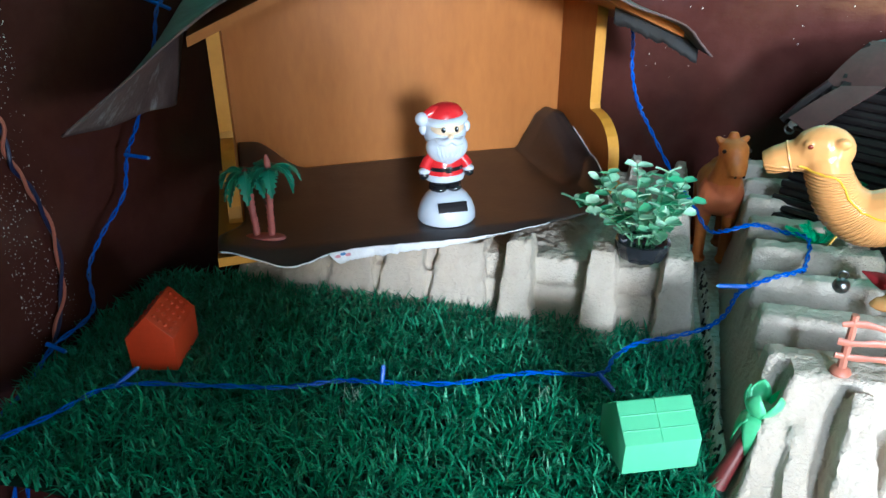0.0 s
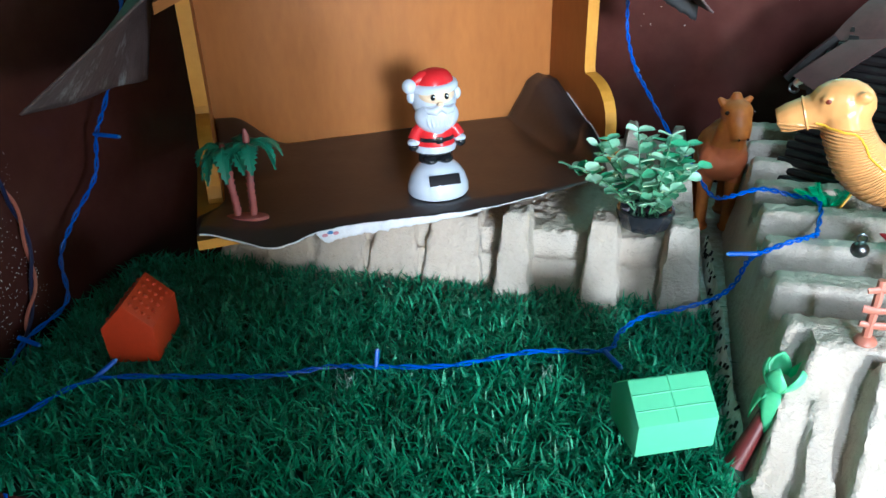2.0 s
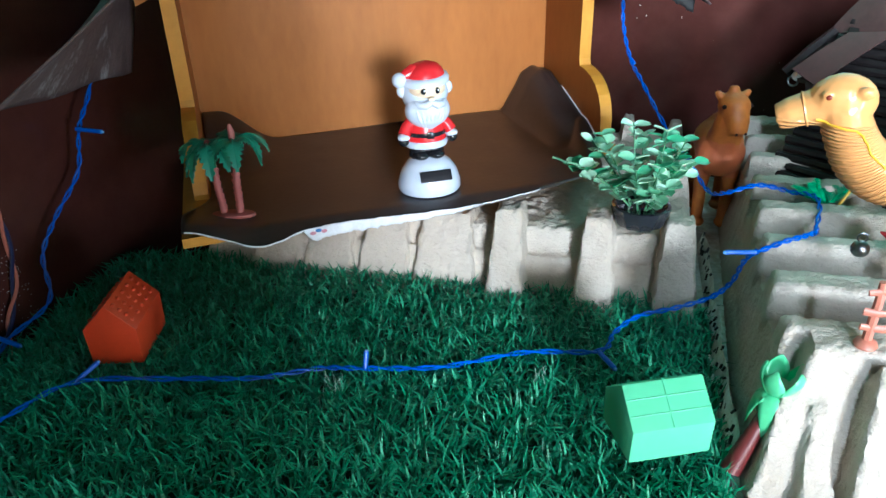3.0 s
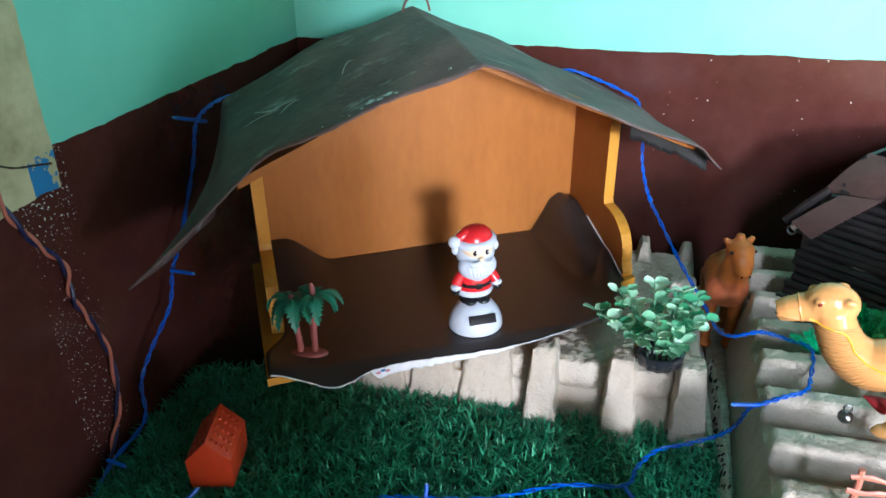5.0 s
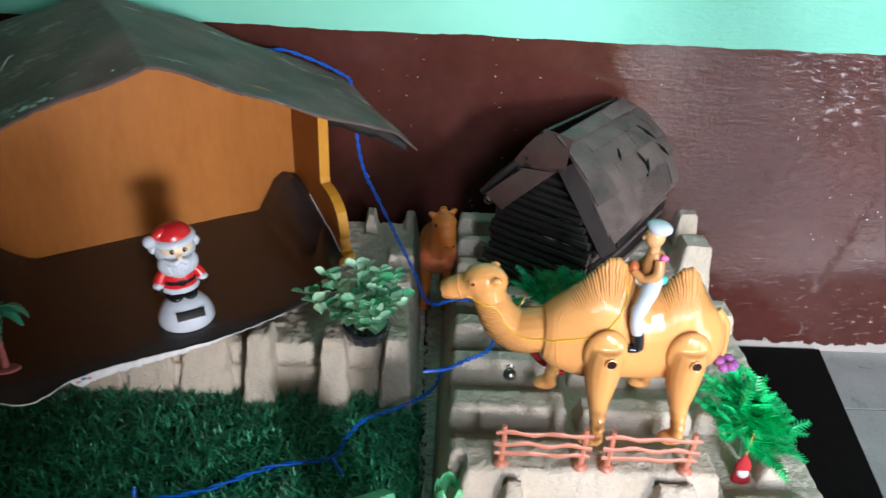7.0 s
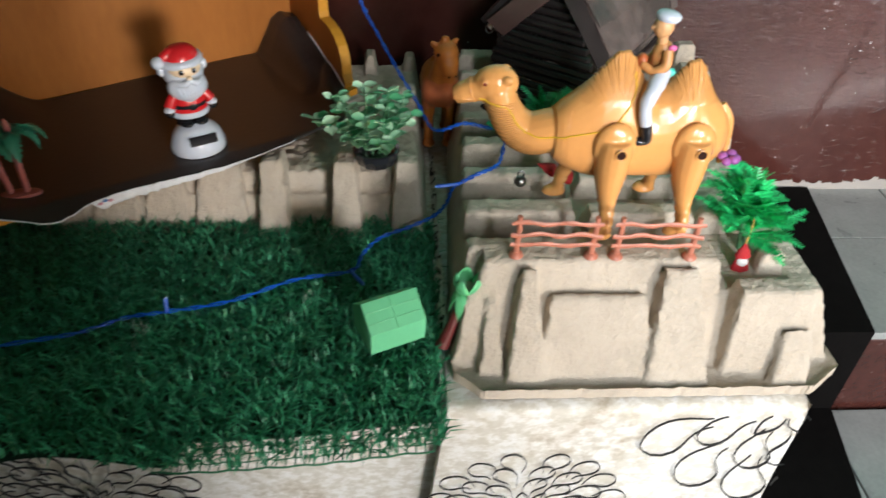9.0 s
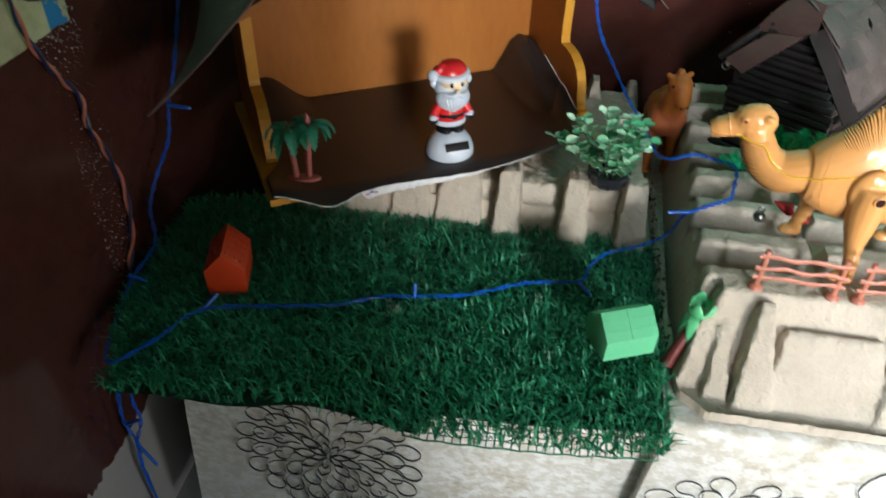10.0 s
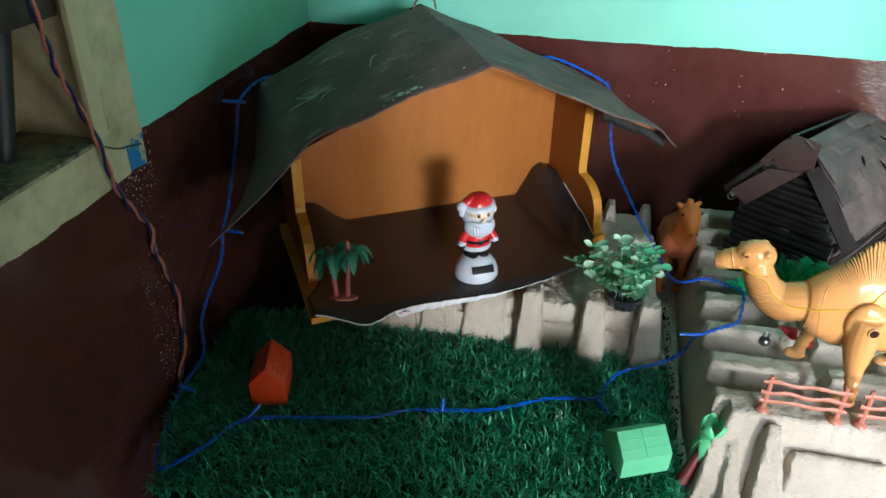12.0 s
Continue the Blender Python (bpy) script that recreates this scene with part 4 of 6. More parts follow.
for k in range(7):
    x = -0.0105 + 0.0035 * k
    fig.tube([(x * 1.15, -0.0200 + 14 * x * x, -0.0085), (x * 0.95, -0.0196 + 14 * x * x, -0.0160), (x * 0.55, -0.0150 + 8 * x * x, -0.0245)], [0.0006, 0.0018, 0.0006], 8, WHT, head)
for sx in (-1, 1):
    fig.tube([(0, -0.0212, -0.0022), (sx * 0.0050, -0.0222, -0.0046), (sx * 0.0095, -0.0200, -0.0046), (sx * 0.0132, -0.0162, -0.0018)], [0.0026, 0.0034, 0.0028, 0.0010], 10, WHT, head)
    fig.ball((sx * 0.0198, 0.0, 0.0035), (0.0042, 0.0040, 0.0056), WHT, head)
    fig.ball((sx * 0.0058, -0.0190, 0.0064), (0.0022, 0.0013, 0.0026), BLK, head, 10, 8)
    # small white dot modelled as the glint on each black eye
    fig.ball((sx * 0.0058 + 0.0006, -0.0202, 0.0072), (0.0007, 0.0004, 0.0008), WHT, head, 8, 6)
fig.ball((0, -0.0212, 0.0004), (0.0028, 0.0022, 0.0022), SKN, head)
fig.lathe([(0.0180, 0.0), (0.0208, 0.0012), (0.0212, 0.0038), (0.0200, 0.0062), (0.0165, 0.0072)], 28, WHT, head @ pose(0, 0.0005, 0.0088, 5, -3, 0), (1, 0.92))
fig.lathe([(0.0172, 0.0), (0.0158, 0.004), (0.0125, 0.0078), (0.0065, 0.0102), (0.001, 0.0108)], 24, RED, head @ pose(0, 0.0005, 0.0150, 4, -6, 0), (1, 0.9))
fig.tube([(-0.002, 0, 0.0195), (-0.010, -0.001, 0.0190), (-0.0160, -0.002, 0.0165), (-0.0205, -0.003, 0.0140)], [0.0050, 0.0062, 0.0050, 0.0034], 12, RED, head)
fig.ball((-0.0222, -0.004, 0.0135), 0.0062, WHT, head)
figure = solid("dancing_figure", fig, [M_RED, M_WHITE, M_BLACK, M_SKIN], "small red and white bearded toy figure on a solar base", "figurine", sharp=50)
figure.matrix_world = pose(-0.0320, 0.616, 0.1280, 0, 0, 30)
figure.scale = (0.96, 0.96, 0.965)

# palms
M_PALM = plastic("dark_green_plastic", (0.028, 0.20, 0.125), 0.45, 0.25)
M_PTRUNK = plastic("dull_red_plastic", (0.36, 0.105, 0.095), 0.5, 0.2)


def frond(s, root, ang, length, drop, width, slot=0, rise=0.25, teeth=7):
    """A drooping blade with toothed edges."""
    d = Vector((math.cos(ang), math.sin(ang), 0))
    side = Vector((-d.y, d.x, 0))
    mid, n = [], teeth * 2
    for k in range(n + 1):
        t = k / n
        mid.append(Vector(root) + d * (length * t * (1 - 0.15 * t)) + Vector((0, 0, length * rise * math.sin(t * 2.2) - drop * t * t)))
    vs, fs = [], []
    for k, p in enumerate(mid):
        t = k / n
        w = width * (math.sin(math.pi * min(1, 0.12 + 0.86 * t)) ** 0.7) * (1.0 if k % 2 == 0 else 0.55)
        sag = Vector((0, 0, -w * 0.35))
        fwd = d * (w * 0.45)
        vs += [p + side * w + sag + fwd, p, p - side * w + sag + fwd]
    for k in range(n):
        a, b = k * 3, k * 3 + 3
        fs += [(a, b, b + 1, a + 1), (a + 1, b + 1, b + 2, a + 2)]
    s.add(vs, fs, slot)
    s.tube(mid, [0.0009 * (1 - 0.7 * k / n) for k in range(n + 1)], 5, slot)


def thick(ob, t):
    md = ob.modifiers.new("thick", "SOLIDIFY")
    md.thickness, md.offset = t, 0
    return ob


def twin_palm():
    th = thing("toy_palm", pose(-0.1695, 0.531, 0.1273, 0, 0, 14), "toy palm pair with dark green fronds and dull red trunks", "toy tree")
    part("base", Shape().lathe([(0.0175, 0), (0.0180, 0.0012), (0.0168, 0.0026), (0.010, 0.0036)], 24, squash=(1, 0.42)), M_PTRUNK, th)
    for (x, lean, h), seed in (((-0.0074, -0.0028, 0.057), 3), ((0.0056, 0.0036, 0.060), 8)):
        r = random.Random(seed)
        pts = [(x + lean * (k / 11) ** 1.2, 0.001 * math.sin(k), 0.002 + h * k / 11) for k in range(12)]
        trunk = part("trunk", Shape().tube(pts, [0.0028 - 0.0006 * k / 11 + (0.0004 if k % 2 else 0) for k in range(12)], 9), M_PTRUNK, th)
        knobs = Shape()
        for k in range(1, 8):
            for sg in (-1, 1):
                p = pts[k]
                knobs.tube([(p[0] + sg * 0.0021, p[1], p[2]), (p[0] + sg * 0.0034, p[1], p[2] + 0.0016 + 0.0008 * (k % 2))], [0.0011, 0.0004], 6)
        part("leaf_scars", knobs, M_PTRUNK, trunk)
        top = pts[-1]
        for k in range(9):
            f = Shape()
            a = 2 * math.pi * k / 9 + r.uniform(-0.22, 0.22) + (0.2 if seed == 8 else 0.0)
            frond(f, top, a, r.uniform(0.022, 0.031), r.uniform(0.016, 0.032), r.uniform(0.0064, 0.0084), rise=0.38, teeth=10)
            thick(part("frond", f, M_PALM, th, smooth=False), 0.0007)
        tall = 0.014 if seed == 8 else 0.005
        part("bud", Shape().tube([top, (top[0], top[1], top[2] + tall * 0.65), (top[0] - 0.0005, top[1], top[2] + tall)], [0.0029, 0.0026, 0.0012], 8), M_PTRUNK, th)
    return th


twin_palm()
M_LPALM = plastic("light_green_plastic", (0.15, 0.56, 0.25), 0.35, 0.15)
M_MAROON = plastic("maroon_plastic", (0.13, 0.022, 0.020), 0.4, 0.2)


def small_palm():
    th = thing("toy_palm", pose(0.206, 0.417, 0.046), "leaning toy palm with maroon trunk and bright green leaves", "toy tree")
    pts = spline([(0.0, 0, 0.0), (0.009, 0.007, 0.022), (0.019, 0.016, 0.045)], 4)
    part("trunk", Shape().tube(pts, [0.0066 - 0.0004 * k for k in range(len(pts))], 9), M_MAROON, th)
    top = Vector(pts[-1])
    r = random.Random(14)
    for k in range(10):
        up = k >= 5
        a = (k % 5) * 1.2566 + (0.35 if up else -1.9) + r.uniform(-0.12, 0.12)
        d = Vector((math.cos(a), math.sin(a), 0))
        sd = Vector((-d.y, d.x, 0))
        ln, wd = (0.021, 0.0070) if up else (0.0185, 0.0066)

        def leaf(i, j, d=d, sd=sd, ln=ln, wd=wd, up=up, top=top):
            w = wd * math.sin(math.pi * (0.10 + 0.88 * i)) ** 0.9 * (j * 2 - 1)
            if up:
                reach, z = 0.0035 + 0.0085 * math.sin(2.3 * i), ln * i
                cup = 55 * w * w
                return top + d * (reach - cup) + sd * w + Vector((0.10 * z, 0, z + 0.003))
            reach = ln * math.sin(1.35 * i) * 0.72
            z = 0.007 * math.sin(2.6 * i) - 0.026 * i * i
            return top + d * reach + sd * w + Vector((0, 0, z + 0.002 - 60 * w * w))
        f = Shape()
        f.grid(leaf, 9, 5)
        thick(part("leaf", f, M_LPALM, th, sharp=None), 0.0008)


small_palm()


# two little houses that cover string-light bulbs
def toy_house(at, w, d, h, ridge, material, label, windows):
    """w along the ridge, d across, eaves at h."""
    th = thing("toy_house", at, label, "toy house", "toy houses on the grass")
    o = [(-d / 2, 0), (d / 2, 0), (d / 2 * 1.06, h), (0, ridge), (-d / 2 * 1.06, h)]
    s = Shape().prism([(p, q) for p, q in o], (-w / 2, w / 2))
    bm = bmesh.new()
    me = s.mesh("b", False)
    bm.from_mesh(me)
    bmesh.ops.recalc_face_normals(bm, faces=bm.faces[:])
    bmesh.ops.bevel(bm, geom=bm.edges[:], offset=0.0012, segments=2, profile=0.6, affect="EDGES")
    bm.verts.index_update()
    s2 = Shape().add([v.co.copy() for v in bm.verts], [[v.index for v in f.verts] for f in bm.faces])
    bm.free()
    part("body", s2, material, th, smooth=True, sharp=35)
    # raised roof seam and tile bumps
    for sg in (1, -1):
        run = Vector((sg * d / 2 * 1.06, 0, h - ridge))
        nrm = Vector((ridge - h, 0, d / 2 * 1.06)).normalized()
        nrm.x *= sg
        b = Shape()
        if windows:
            for i in range(4):
                for j in range(5):
                    c = Vector((0, 0, ridge)) + run * (0.18 + 0.2 * i) + Vector((0, w * (-0.36 + 0.18 * j), 0))
                    b.ball(c, (0.0018, 0.0022, 0.0014), seg=8, rings=6)
            part("roof_tiles", b, material, th)
        else:
            for i in (0.34, 0.68):
                p = Vector((0, 0, ridge)) + run * i
                b.tube([p + Vector((0, -w / 2 + 0.001, 0)), p + Vector((0, w / 2 - 0.001, 0))], 0.0005, 6)
            p0, p1 = Vector((0, 0, ridge)), Vector((0, 0, ridge)) + run
            b.tube([p0, p1], 0.0006, 6)
            part("roof_seams", b, material, th)
    return th


M_ORANGE = plastic("orange_plastic", (0.62, 0.055, 0.012), 0.42, 0.1)
M_MINT = plastic("mint_plastic", (0.16, 0.56, 0.29), 0.45, 0.06)
toy_house(pose(-0.2275, 0.451, 0.051, 0, 0, 15), 0.052, 0.037, 0.030, 0.050, M_ORANGE, "orange plastic toy house standing on the artificial grass", True)
toy_house(pose(0.1600, 0.4190, 0.0635, 0, 0, 114), 0.0500, 0.040, 0.0235, 0.0415, M_MINT, "mint green plastic toy house standing on the artificial grass", False)

# potted plant
M_LEAF = dirty("pale_green_leaf", (0.08, 0.35, 0.165), (0.55, 0.80, 0.58), 0.30, 40, 200, 0.1, each=0.55)
M_STEM = plastic("green_stem", (0.08, 0.22, 0.10), 0.5)
M_POT = plastic("black_ribbed_plastic", (0.02, 0.022, 0.026), 0.12)


def potted_plant():
    th = thing("potted_plant", pose(0.1455, 0.622, 0.106), "artificial plant with round pale green leaves in a black pot", "plant")
    p = Shape()
    seg = 36
    prof = [(0.0165, 0), (0.0195, 0.003), (0.0228, 0.013), (0.0234, 0.017), (0.0212, 0.0175), (0.0185, 0.0150)]
    vs, fs = [], []
    for r_, z in prof:
        for k in range(seg):
            a = 2 * math.pi * k / seg
            q = r_ * (1 + (0.05 * math.cos(12 * a) if z < 0.0165 else 0))
            vs.append((q * math.cos(a), q * math.sin(a), z))
    for i in range(len(prof) - 1):
        for k in range(seg):
            fs.append((i * seg + k, i * seg + (k + 1) % seg, (i + 1) * seg + (k + 1) % seg, (i + 1) * seg + k))
    fs.append(tuple(range((len(prof) - 1) * seg, len(prof) * seg)))
    fs.append(tuple(reversed(range(seg))))
    part("pot", p.add(vs, fs), M_POT, th, "glossy black ribbed pot")
    r = random.Random(21)
    # a cupped oval leaf with a raised midrib, its stalk at the origin
    lv, lf = [], []
    for i in range(7):
        u = i / 6
        half = 0.0051 * math.sin(math.pi * (0.06 + 0.90 * u)) ** 0.72
        for j in (-1.0, -0.5, 0.0, 0.5, 1.0):
            lv.append((0.0008 + 0.0112 * u, half * j, 0.0016 * j * j - 0.0022 * u * u + (0.0002 if j == 0 else 0.0)))
    for i in range(6):
        for j in range(4):
            lf.append((i * 5 + j, i * 5 + j + 1, i * 5 + j + 6, i * 5 + j + 5))
    leaf_me = Shape().add(lv, lf).mesh("leaf")
    leaf_me.materials.append(M_LEAF)
    # lean, bearing and length of each spray
    sprays = [(64, 168, 0.066), (52, 190, 0.058), (44, 150, 0.064), (26, 170, 0.066), (14, 120, 0.066), (20, 250, 0.056), (6, 20, 0.066), (14, 60, 0.058), (20, 10, 0.062),
              (26, 330, 0.050), (30, 40, 0.058), (40, 300, 0.040), (34, 355, 0.052), (24, 290, 0.050), (30, 95, 0.056)]
    for lean, bearing, length in sprays:
        la, ba = radians(lean), radians(bearing)
        out = Vector((math.cos(ba), math.sin(ba), 0))
        root = out * 0.008 + Vector((0, 0, 0.014))
        tip = root + out * (length * math.sin(la)) + Vector((0, 0, length * math.cos(la)))
        belly = root.lerp(tip, 0.5) + Vector((0, 0, 0.10 * length * math.sin(la)))
        pts = spline([root, belly, tip], 7)
        stem = part("stem", Shape().tube(pts, [0.0010 - 0.0005 * k / (len(pts) - 1) for k in range(len(pts))], 5), M_STEM, th)
        last = len(pts) - 1
        spin = r.uniform(-25, 25)
        for k in range(3, last + 1, 2):
            u = k / last
            for sg in (0, 1):
                o = new("leaf", leaf_me)
                o.parent = stem
                sc = r.uniform(1.15, 1.48) * (1.10 - 0.32 * u)
                turn = spin + (90 if (k // 2) % 2 else 35) + 180 * sg + r.uniform(-18, 18)
                o.matrix_basis = Matrix.Translation(pts[k]) @ pose(0, 0, 0, r.uniform(-22, 22), r.uniform(-40, -4), turn) @ Matrix.Scale(sc, 4)


potted_plant()

# ---- camels ----
M_TAN = plastic("tan_plastic", (0.67, 0.318, 0.100), 0.21, 0.06)
M_YEL = plastic("yellow_paint", (0.70, 0.42, 0.02), 0.3)
M_HOLE = plastic("dark_eye_and_hole_shade", (0.03, 0.012, 0.008), 0.2)


def haired_plastic():
    """Tan plastic with moulded strands of hair down the throat and over the humps."""
    m = plastic("haired_tan_plastic", (0.67, 0.318, 0.100), 0.21, 0.06)
    nt = m.node_tree
    b = nt.nodes["Principled BSDF"]
    tc = nt.nodes.new("ShaderNodeTexCoord")
    sep = nt.nodes.new("ShaderNodeSeparateXYZ")
    nt.links.new(tc.outputs["Object"], sep.inputs[0])
    x, y, z = sep.outputs
    stray = noise_node(nt, 70, 3, 0.6)
    heights = []
    for cx, cz, waves, inner, reach, low in ((-0.040, 0.096, 150.0, 0.026, 0.012, True), (0.010, 0.085, 120.0, 0.026, 0.016, False), (0.071, 0.085, 120.0, 0.022, 0.016, False)):
        dx, dz = math_node(nt, "SUBTRACT", x, cx), math_node(nt, "SUBTRACT", z, cz)
        turn = math_node(nt, "ARCTAN2", dz, dx)
        far = math_node(nt, "SQRT", math_node(nt, "ADD", math_node(nt, "MULTIPLY", dx, dx), math_node(nt, "MULTIPLY", dz, dz)))
        strand = math_node(nt, "SINE", math_node(nt, "MULTIPLY_ADD", turn, waves, math_node(nt, "MULTIPLY_ADD", stray.outputs[0], 9.0, math_node(nt, "MULTIPLY", y, 60.0))))
        where = math_node(nt, "MINIMUM", math_node(nt, "MAXIMUM", math_node(nt, "MULTIPLY", math_node(nt, "SUBTRACT", far, inner), 1.0 / reach), 0.0), 1.0)
        if low:
            where = math_node(nt, "MULTIPLY", where, math_node(nt, "MULTIPLY", math_node(nt, "LESS_THAN", x, -0.030), math_node(nt, "LESS_THAN", z, 0.099)))
        else:
            where = math_node(nt, "MULTIPLY", where, math_node(nt, "MULTIPLY", math_node(nt, "GREATER_THAN", z, 0.108), math_node(nt, "LESS_THAN", math_node(nt, "ABSOLUTE", dx), 0.031)))
        heights.append(math_node(nt, "MULTIPLY", strand, where))
    bump_to(nt, b, math_node(nt, "ADD", heights[0], math_node(nt, "ADD", heights[1], heights[2])), 0.75, 0.0007)
    return m


def camel_body():
    """The trunk as a loft: back line with two humps, belly line and half width along x."""
    st = [(-0.0395, 0.096, 0.055, 0.0190), (-0.034, 0.1015, 0.050, 0.0225), (-0.024, 0.111, 0.045, 0.0255), (-0.013, 0.1225, 0.0405, 0.0275), (-0.004, 0.1345, 0.038, 0.0285),
          (0.003, 0.1430, 0.0375, 0.0285), (0.009, 0.1465, 0.0375, 0.0285), (0.016, 0.1450, 0.0375, 0.0285), (0.023, 0.136, 0.038, 0.0282), (0.031, 0.122, 0.038, 0.028), (0.042, 0.1150, 0.038, 0.028),
          (0.052, 0.119, 0.038, 0.0282), (0.059, 0.129, 0.0385, 0.0282), (0.065, 0.1375, 0.039, 0.028), (0.071, 0.1400, 0.040, 0.0278), (0.077, 0.137, 0.041, 0.027), (0.084, 0.1245, 0.043, 0.026),
          (0.093, 0.111, 0.047, 0.0235), (0.102, 0.101, 0.052, 0.0195), (0.109, 0.092, 0.060, 0.0130)]
    s = Shape()
    seg, vs, fs = 36, [], []
    for x, top, bot, hw in st:
        zc = 0.071
        tall = max(0.0, (top - zc) / 0.030 - 1)
        for k in range(seg):
            a = 2 * math.pi * k / seg
            c, q = math.cos(a), math.sin(a)
            if q >= 0:
                y = hw * math.copysign(abs(c) ** (0.85 + 0.55 * tall), c) * (1 - 0.10 * tall * q)
                if abs(q) > 0.96:
                    y = math.copysign(max(abs(y), hw * 0.16 * abs(c) / 0.28), c)
                z = zc + (top - zc) * q
            else:
                y, z = hw * math.copysign(abs(c) ** 0.8, c), zc + (zc - bot) * q
            vs.append((x, y, z))
    n = len(st)
    for i in range(n - 1):
        for k in range(seg):
            k2 = (k + 1) % seg
            fs.append((i * seg + k, i * seg + k2, (i + 1) * seg + k2, (i + 1) * seg + k))
    fs += [tuple(range(seg)), tuple(range((n - 1) * seg, n * seg))]
    s.add(vs, fs)
    return s


def big_camel():
    b = camel_body()
    neck = spline([(-0.020, 0.002, 0.078), (-0.040, 0.004, 0.074), (-0.057, 0.008, 0.0695), (-0.072, 0.012, 0.0770), (-0.082, 0.015, 0.093), (-0.087, 0.016, 0.106)], 5)
    rad = [q * 1.07 for q in (0.0185, 0.0186, 0.0188, 0.0188, 0.0189, 0.0189, 0.0189, 0.0189, 0.0188, 0.0187, 0.0185, 0.0182, 0.0179, 0.0176, 0.0172, 0.0168, 0.0164, 0.0160, 0.0156, 0.0152, 0.0150, 0.0148, 0.0147, 0.0146, 0.0146, 0.0146)]
    b.tube(neck, rad, 18, flat=0.9)
    b.ball((-0.0885, 0.016, 0.1100), (0.0195, 0.0146, 0.0152))
    b.tube([(-0.092, 0.017, 0.1075), (-0.106, 0.019, 0.1035), (-0.116, 0.020, 0.0995), (-0.122, 0.021, 0.0970)], [0.0138, 0.0112, 0.0102, 0.0080], 14, flat=0.9)
    for sy in (-1, 1):
        b.ball((-0.080, 0.016 + sy * 0.0125, 0.1175), (0.0050, 0.0030, 0.0036))
        b.ball((-0.0985, 0.017 + sy * 0.0105, 0.1145), (0.0046, 0.0030, 0.0032))
    skin = welded(b, 0.0011, 4)
    # folds of moulded hair down the throat and over the humps
    out = Shape()
    vs = []
    for p in skin.v:
        p = Vector(p)
        if p.x < -0.042 and p.z < 0.098:
            a = math.atan2(p.z - 0.092, p.x + 0.040)
            low = smooth01(((p - Vector((-0.040, p.y, 0.100))).length - 0.030) / 0.014)
            p += Vector((-0.5, 0, -0.7)) * (0.0006 * math.sin(a * 72 + 14 * p.y + 0.8 * math.sin(p.y * 300)) * low)
        if p.z > 0.112 and p.x > -0.02:
            cx = 0.010 if p.x < 0.042 else 0.071
            a = math.atan2(p.z - 0.090, p.x - cx)
            p += Vector((0.3, 0, 0.9)) * (0.0009 * math.sin(a * 46 + 1.3 * math.sin(p.x * 90)) * smooth01((p.z - 0.108) / 0.02))
        vs.append(p)
    out.add(vs, skin.f)
    th = thing("toy_camel", pose(0.3385, 0.5155, 0.1265), "glossy tan plastic toy camel with two humps walking on the tray", "toy camel")
    th.scale = (1.0, 1.0, 1.04)
    ground = 0.0015
    for x, y, hx, hy, top, near in ((0.008, -0.0290, 0.007, -0.0470, 0.079, True), (0.075, -0.0280, 0.075, -0.0430, 0.079, True), (-0.010, 0.024, -0.022, 0.020, 0.062, False), (0.068, 0.024, 0.066, 0.026, 0.062, False)):
        leg = Shape()
        k1 = (x * 0.6 + hx * 0.4, y * 0.55 + hy * 0.45, 0.036)
        leg.tube(spline([(x, y, top + 0.006), (x, y, top - 0.017), k1, (hx + 0.001, hy, 0.014), (hx, hy, 0.004)], 4),
                 [0.0150, 0.0168, 0.0176, 0.0178, 0.0174, 0.0164, 0.0148, 0.0128, 0.0104, 0.0086, 0.0076, 0.0071, 0.0068, 0.0067, 0.0068, 0.0072, 0.0076], 16, flat=0.85)
        if near:
            leg.ball((x, y, top - 0.002), (0.0185, 0.0085, 0.0215))
        leg.ball((hx - 0.003, hy, ground + 0.0028), (0.0112, 0.0082, 0.0045))
        w = welded(leg, 0.0013, 2)
        lv = []
        for p in w.v:
            p = Vector(p)
            if p.z < 0.034:
                p += (p - Vector((hx, hy, p.z))) * (0.07 * math.sin(p.z * 850))
            lv.append(p)
        limb = part("leg", Shape().add(lv, w.f), M_TAN, th, sharp=None)
        if near:
            hub = min(q.y for q in lv if abs(q.x - x) < 0.004 and abs(q.z - top) < 0.004)
            # dark disc set just proud of the leg, coloured as the hole's shade
            part("hub_shade", Shape().tube([(x + 0.001, hub + 0.006, top), (x + 0.001, hub - 0.0003, top)], 0.0040, 14), M_HOLE, limb, "dark disc painted as the shaded axle hole")
            part("hub_ring", Shape().tube([(x + 0.001 + 0.0044 * math.cos(a), hub - 0.0002, top + 0.0044 * math.sin(a)) for a in [k * math.pi / 9 for k in range(19)]], 0.0007, 6), M_TAN, limb)
    # painted harness line
    line = [(-0.104, 0.006, 0.099), (-0.090, 0.0025, 0.098), (-0.078, 0.0005, 0.094), (-0.070, -0.0045, 0.083), (-0.058, -0.0085, 0.076), (-0.040, -0.0150, 0.078), (-0.020, -0.0225, 0.085), (0.002, -0.0262, 0.092), (0.012, -0.0235, 0.102), (0.020, -0.0160, 0.118), (0.019, -0.008, 0.132)]
    from_skin = [Vector(v) for v in skin.v]
    kept = []
    for p in spline(line, 5):
        q = min(from_skin, key=lambda w: (w - p).length_squared + (0.0 if w.y < 0.016 else 1.0))
        kept.append(q + Vector((0, -0.0004, 0)))
    part("harness_line", Shape().tube(kept, 0.0007, 6), M_YEL, th, "painted yellow harness line")
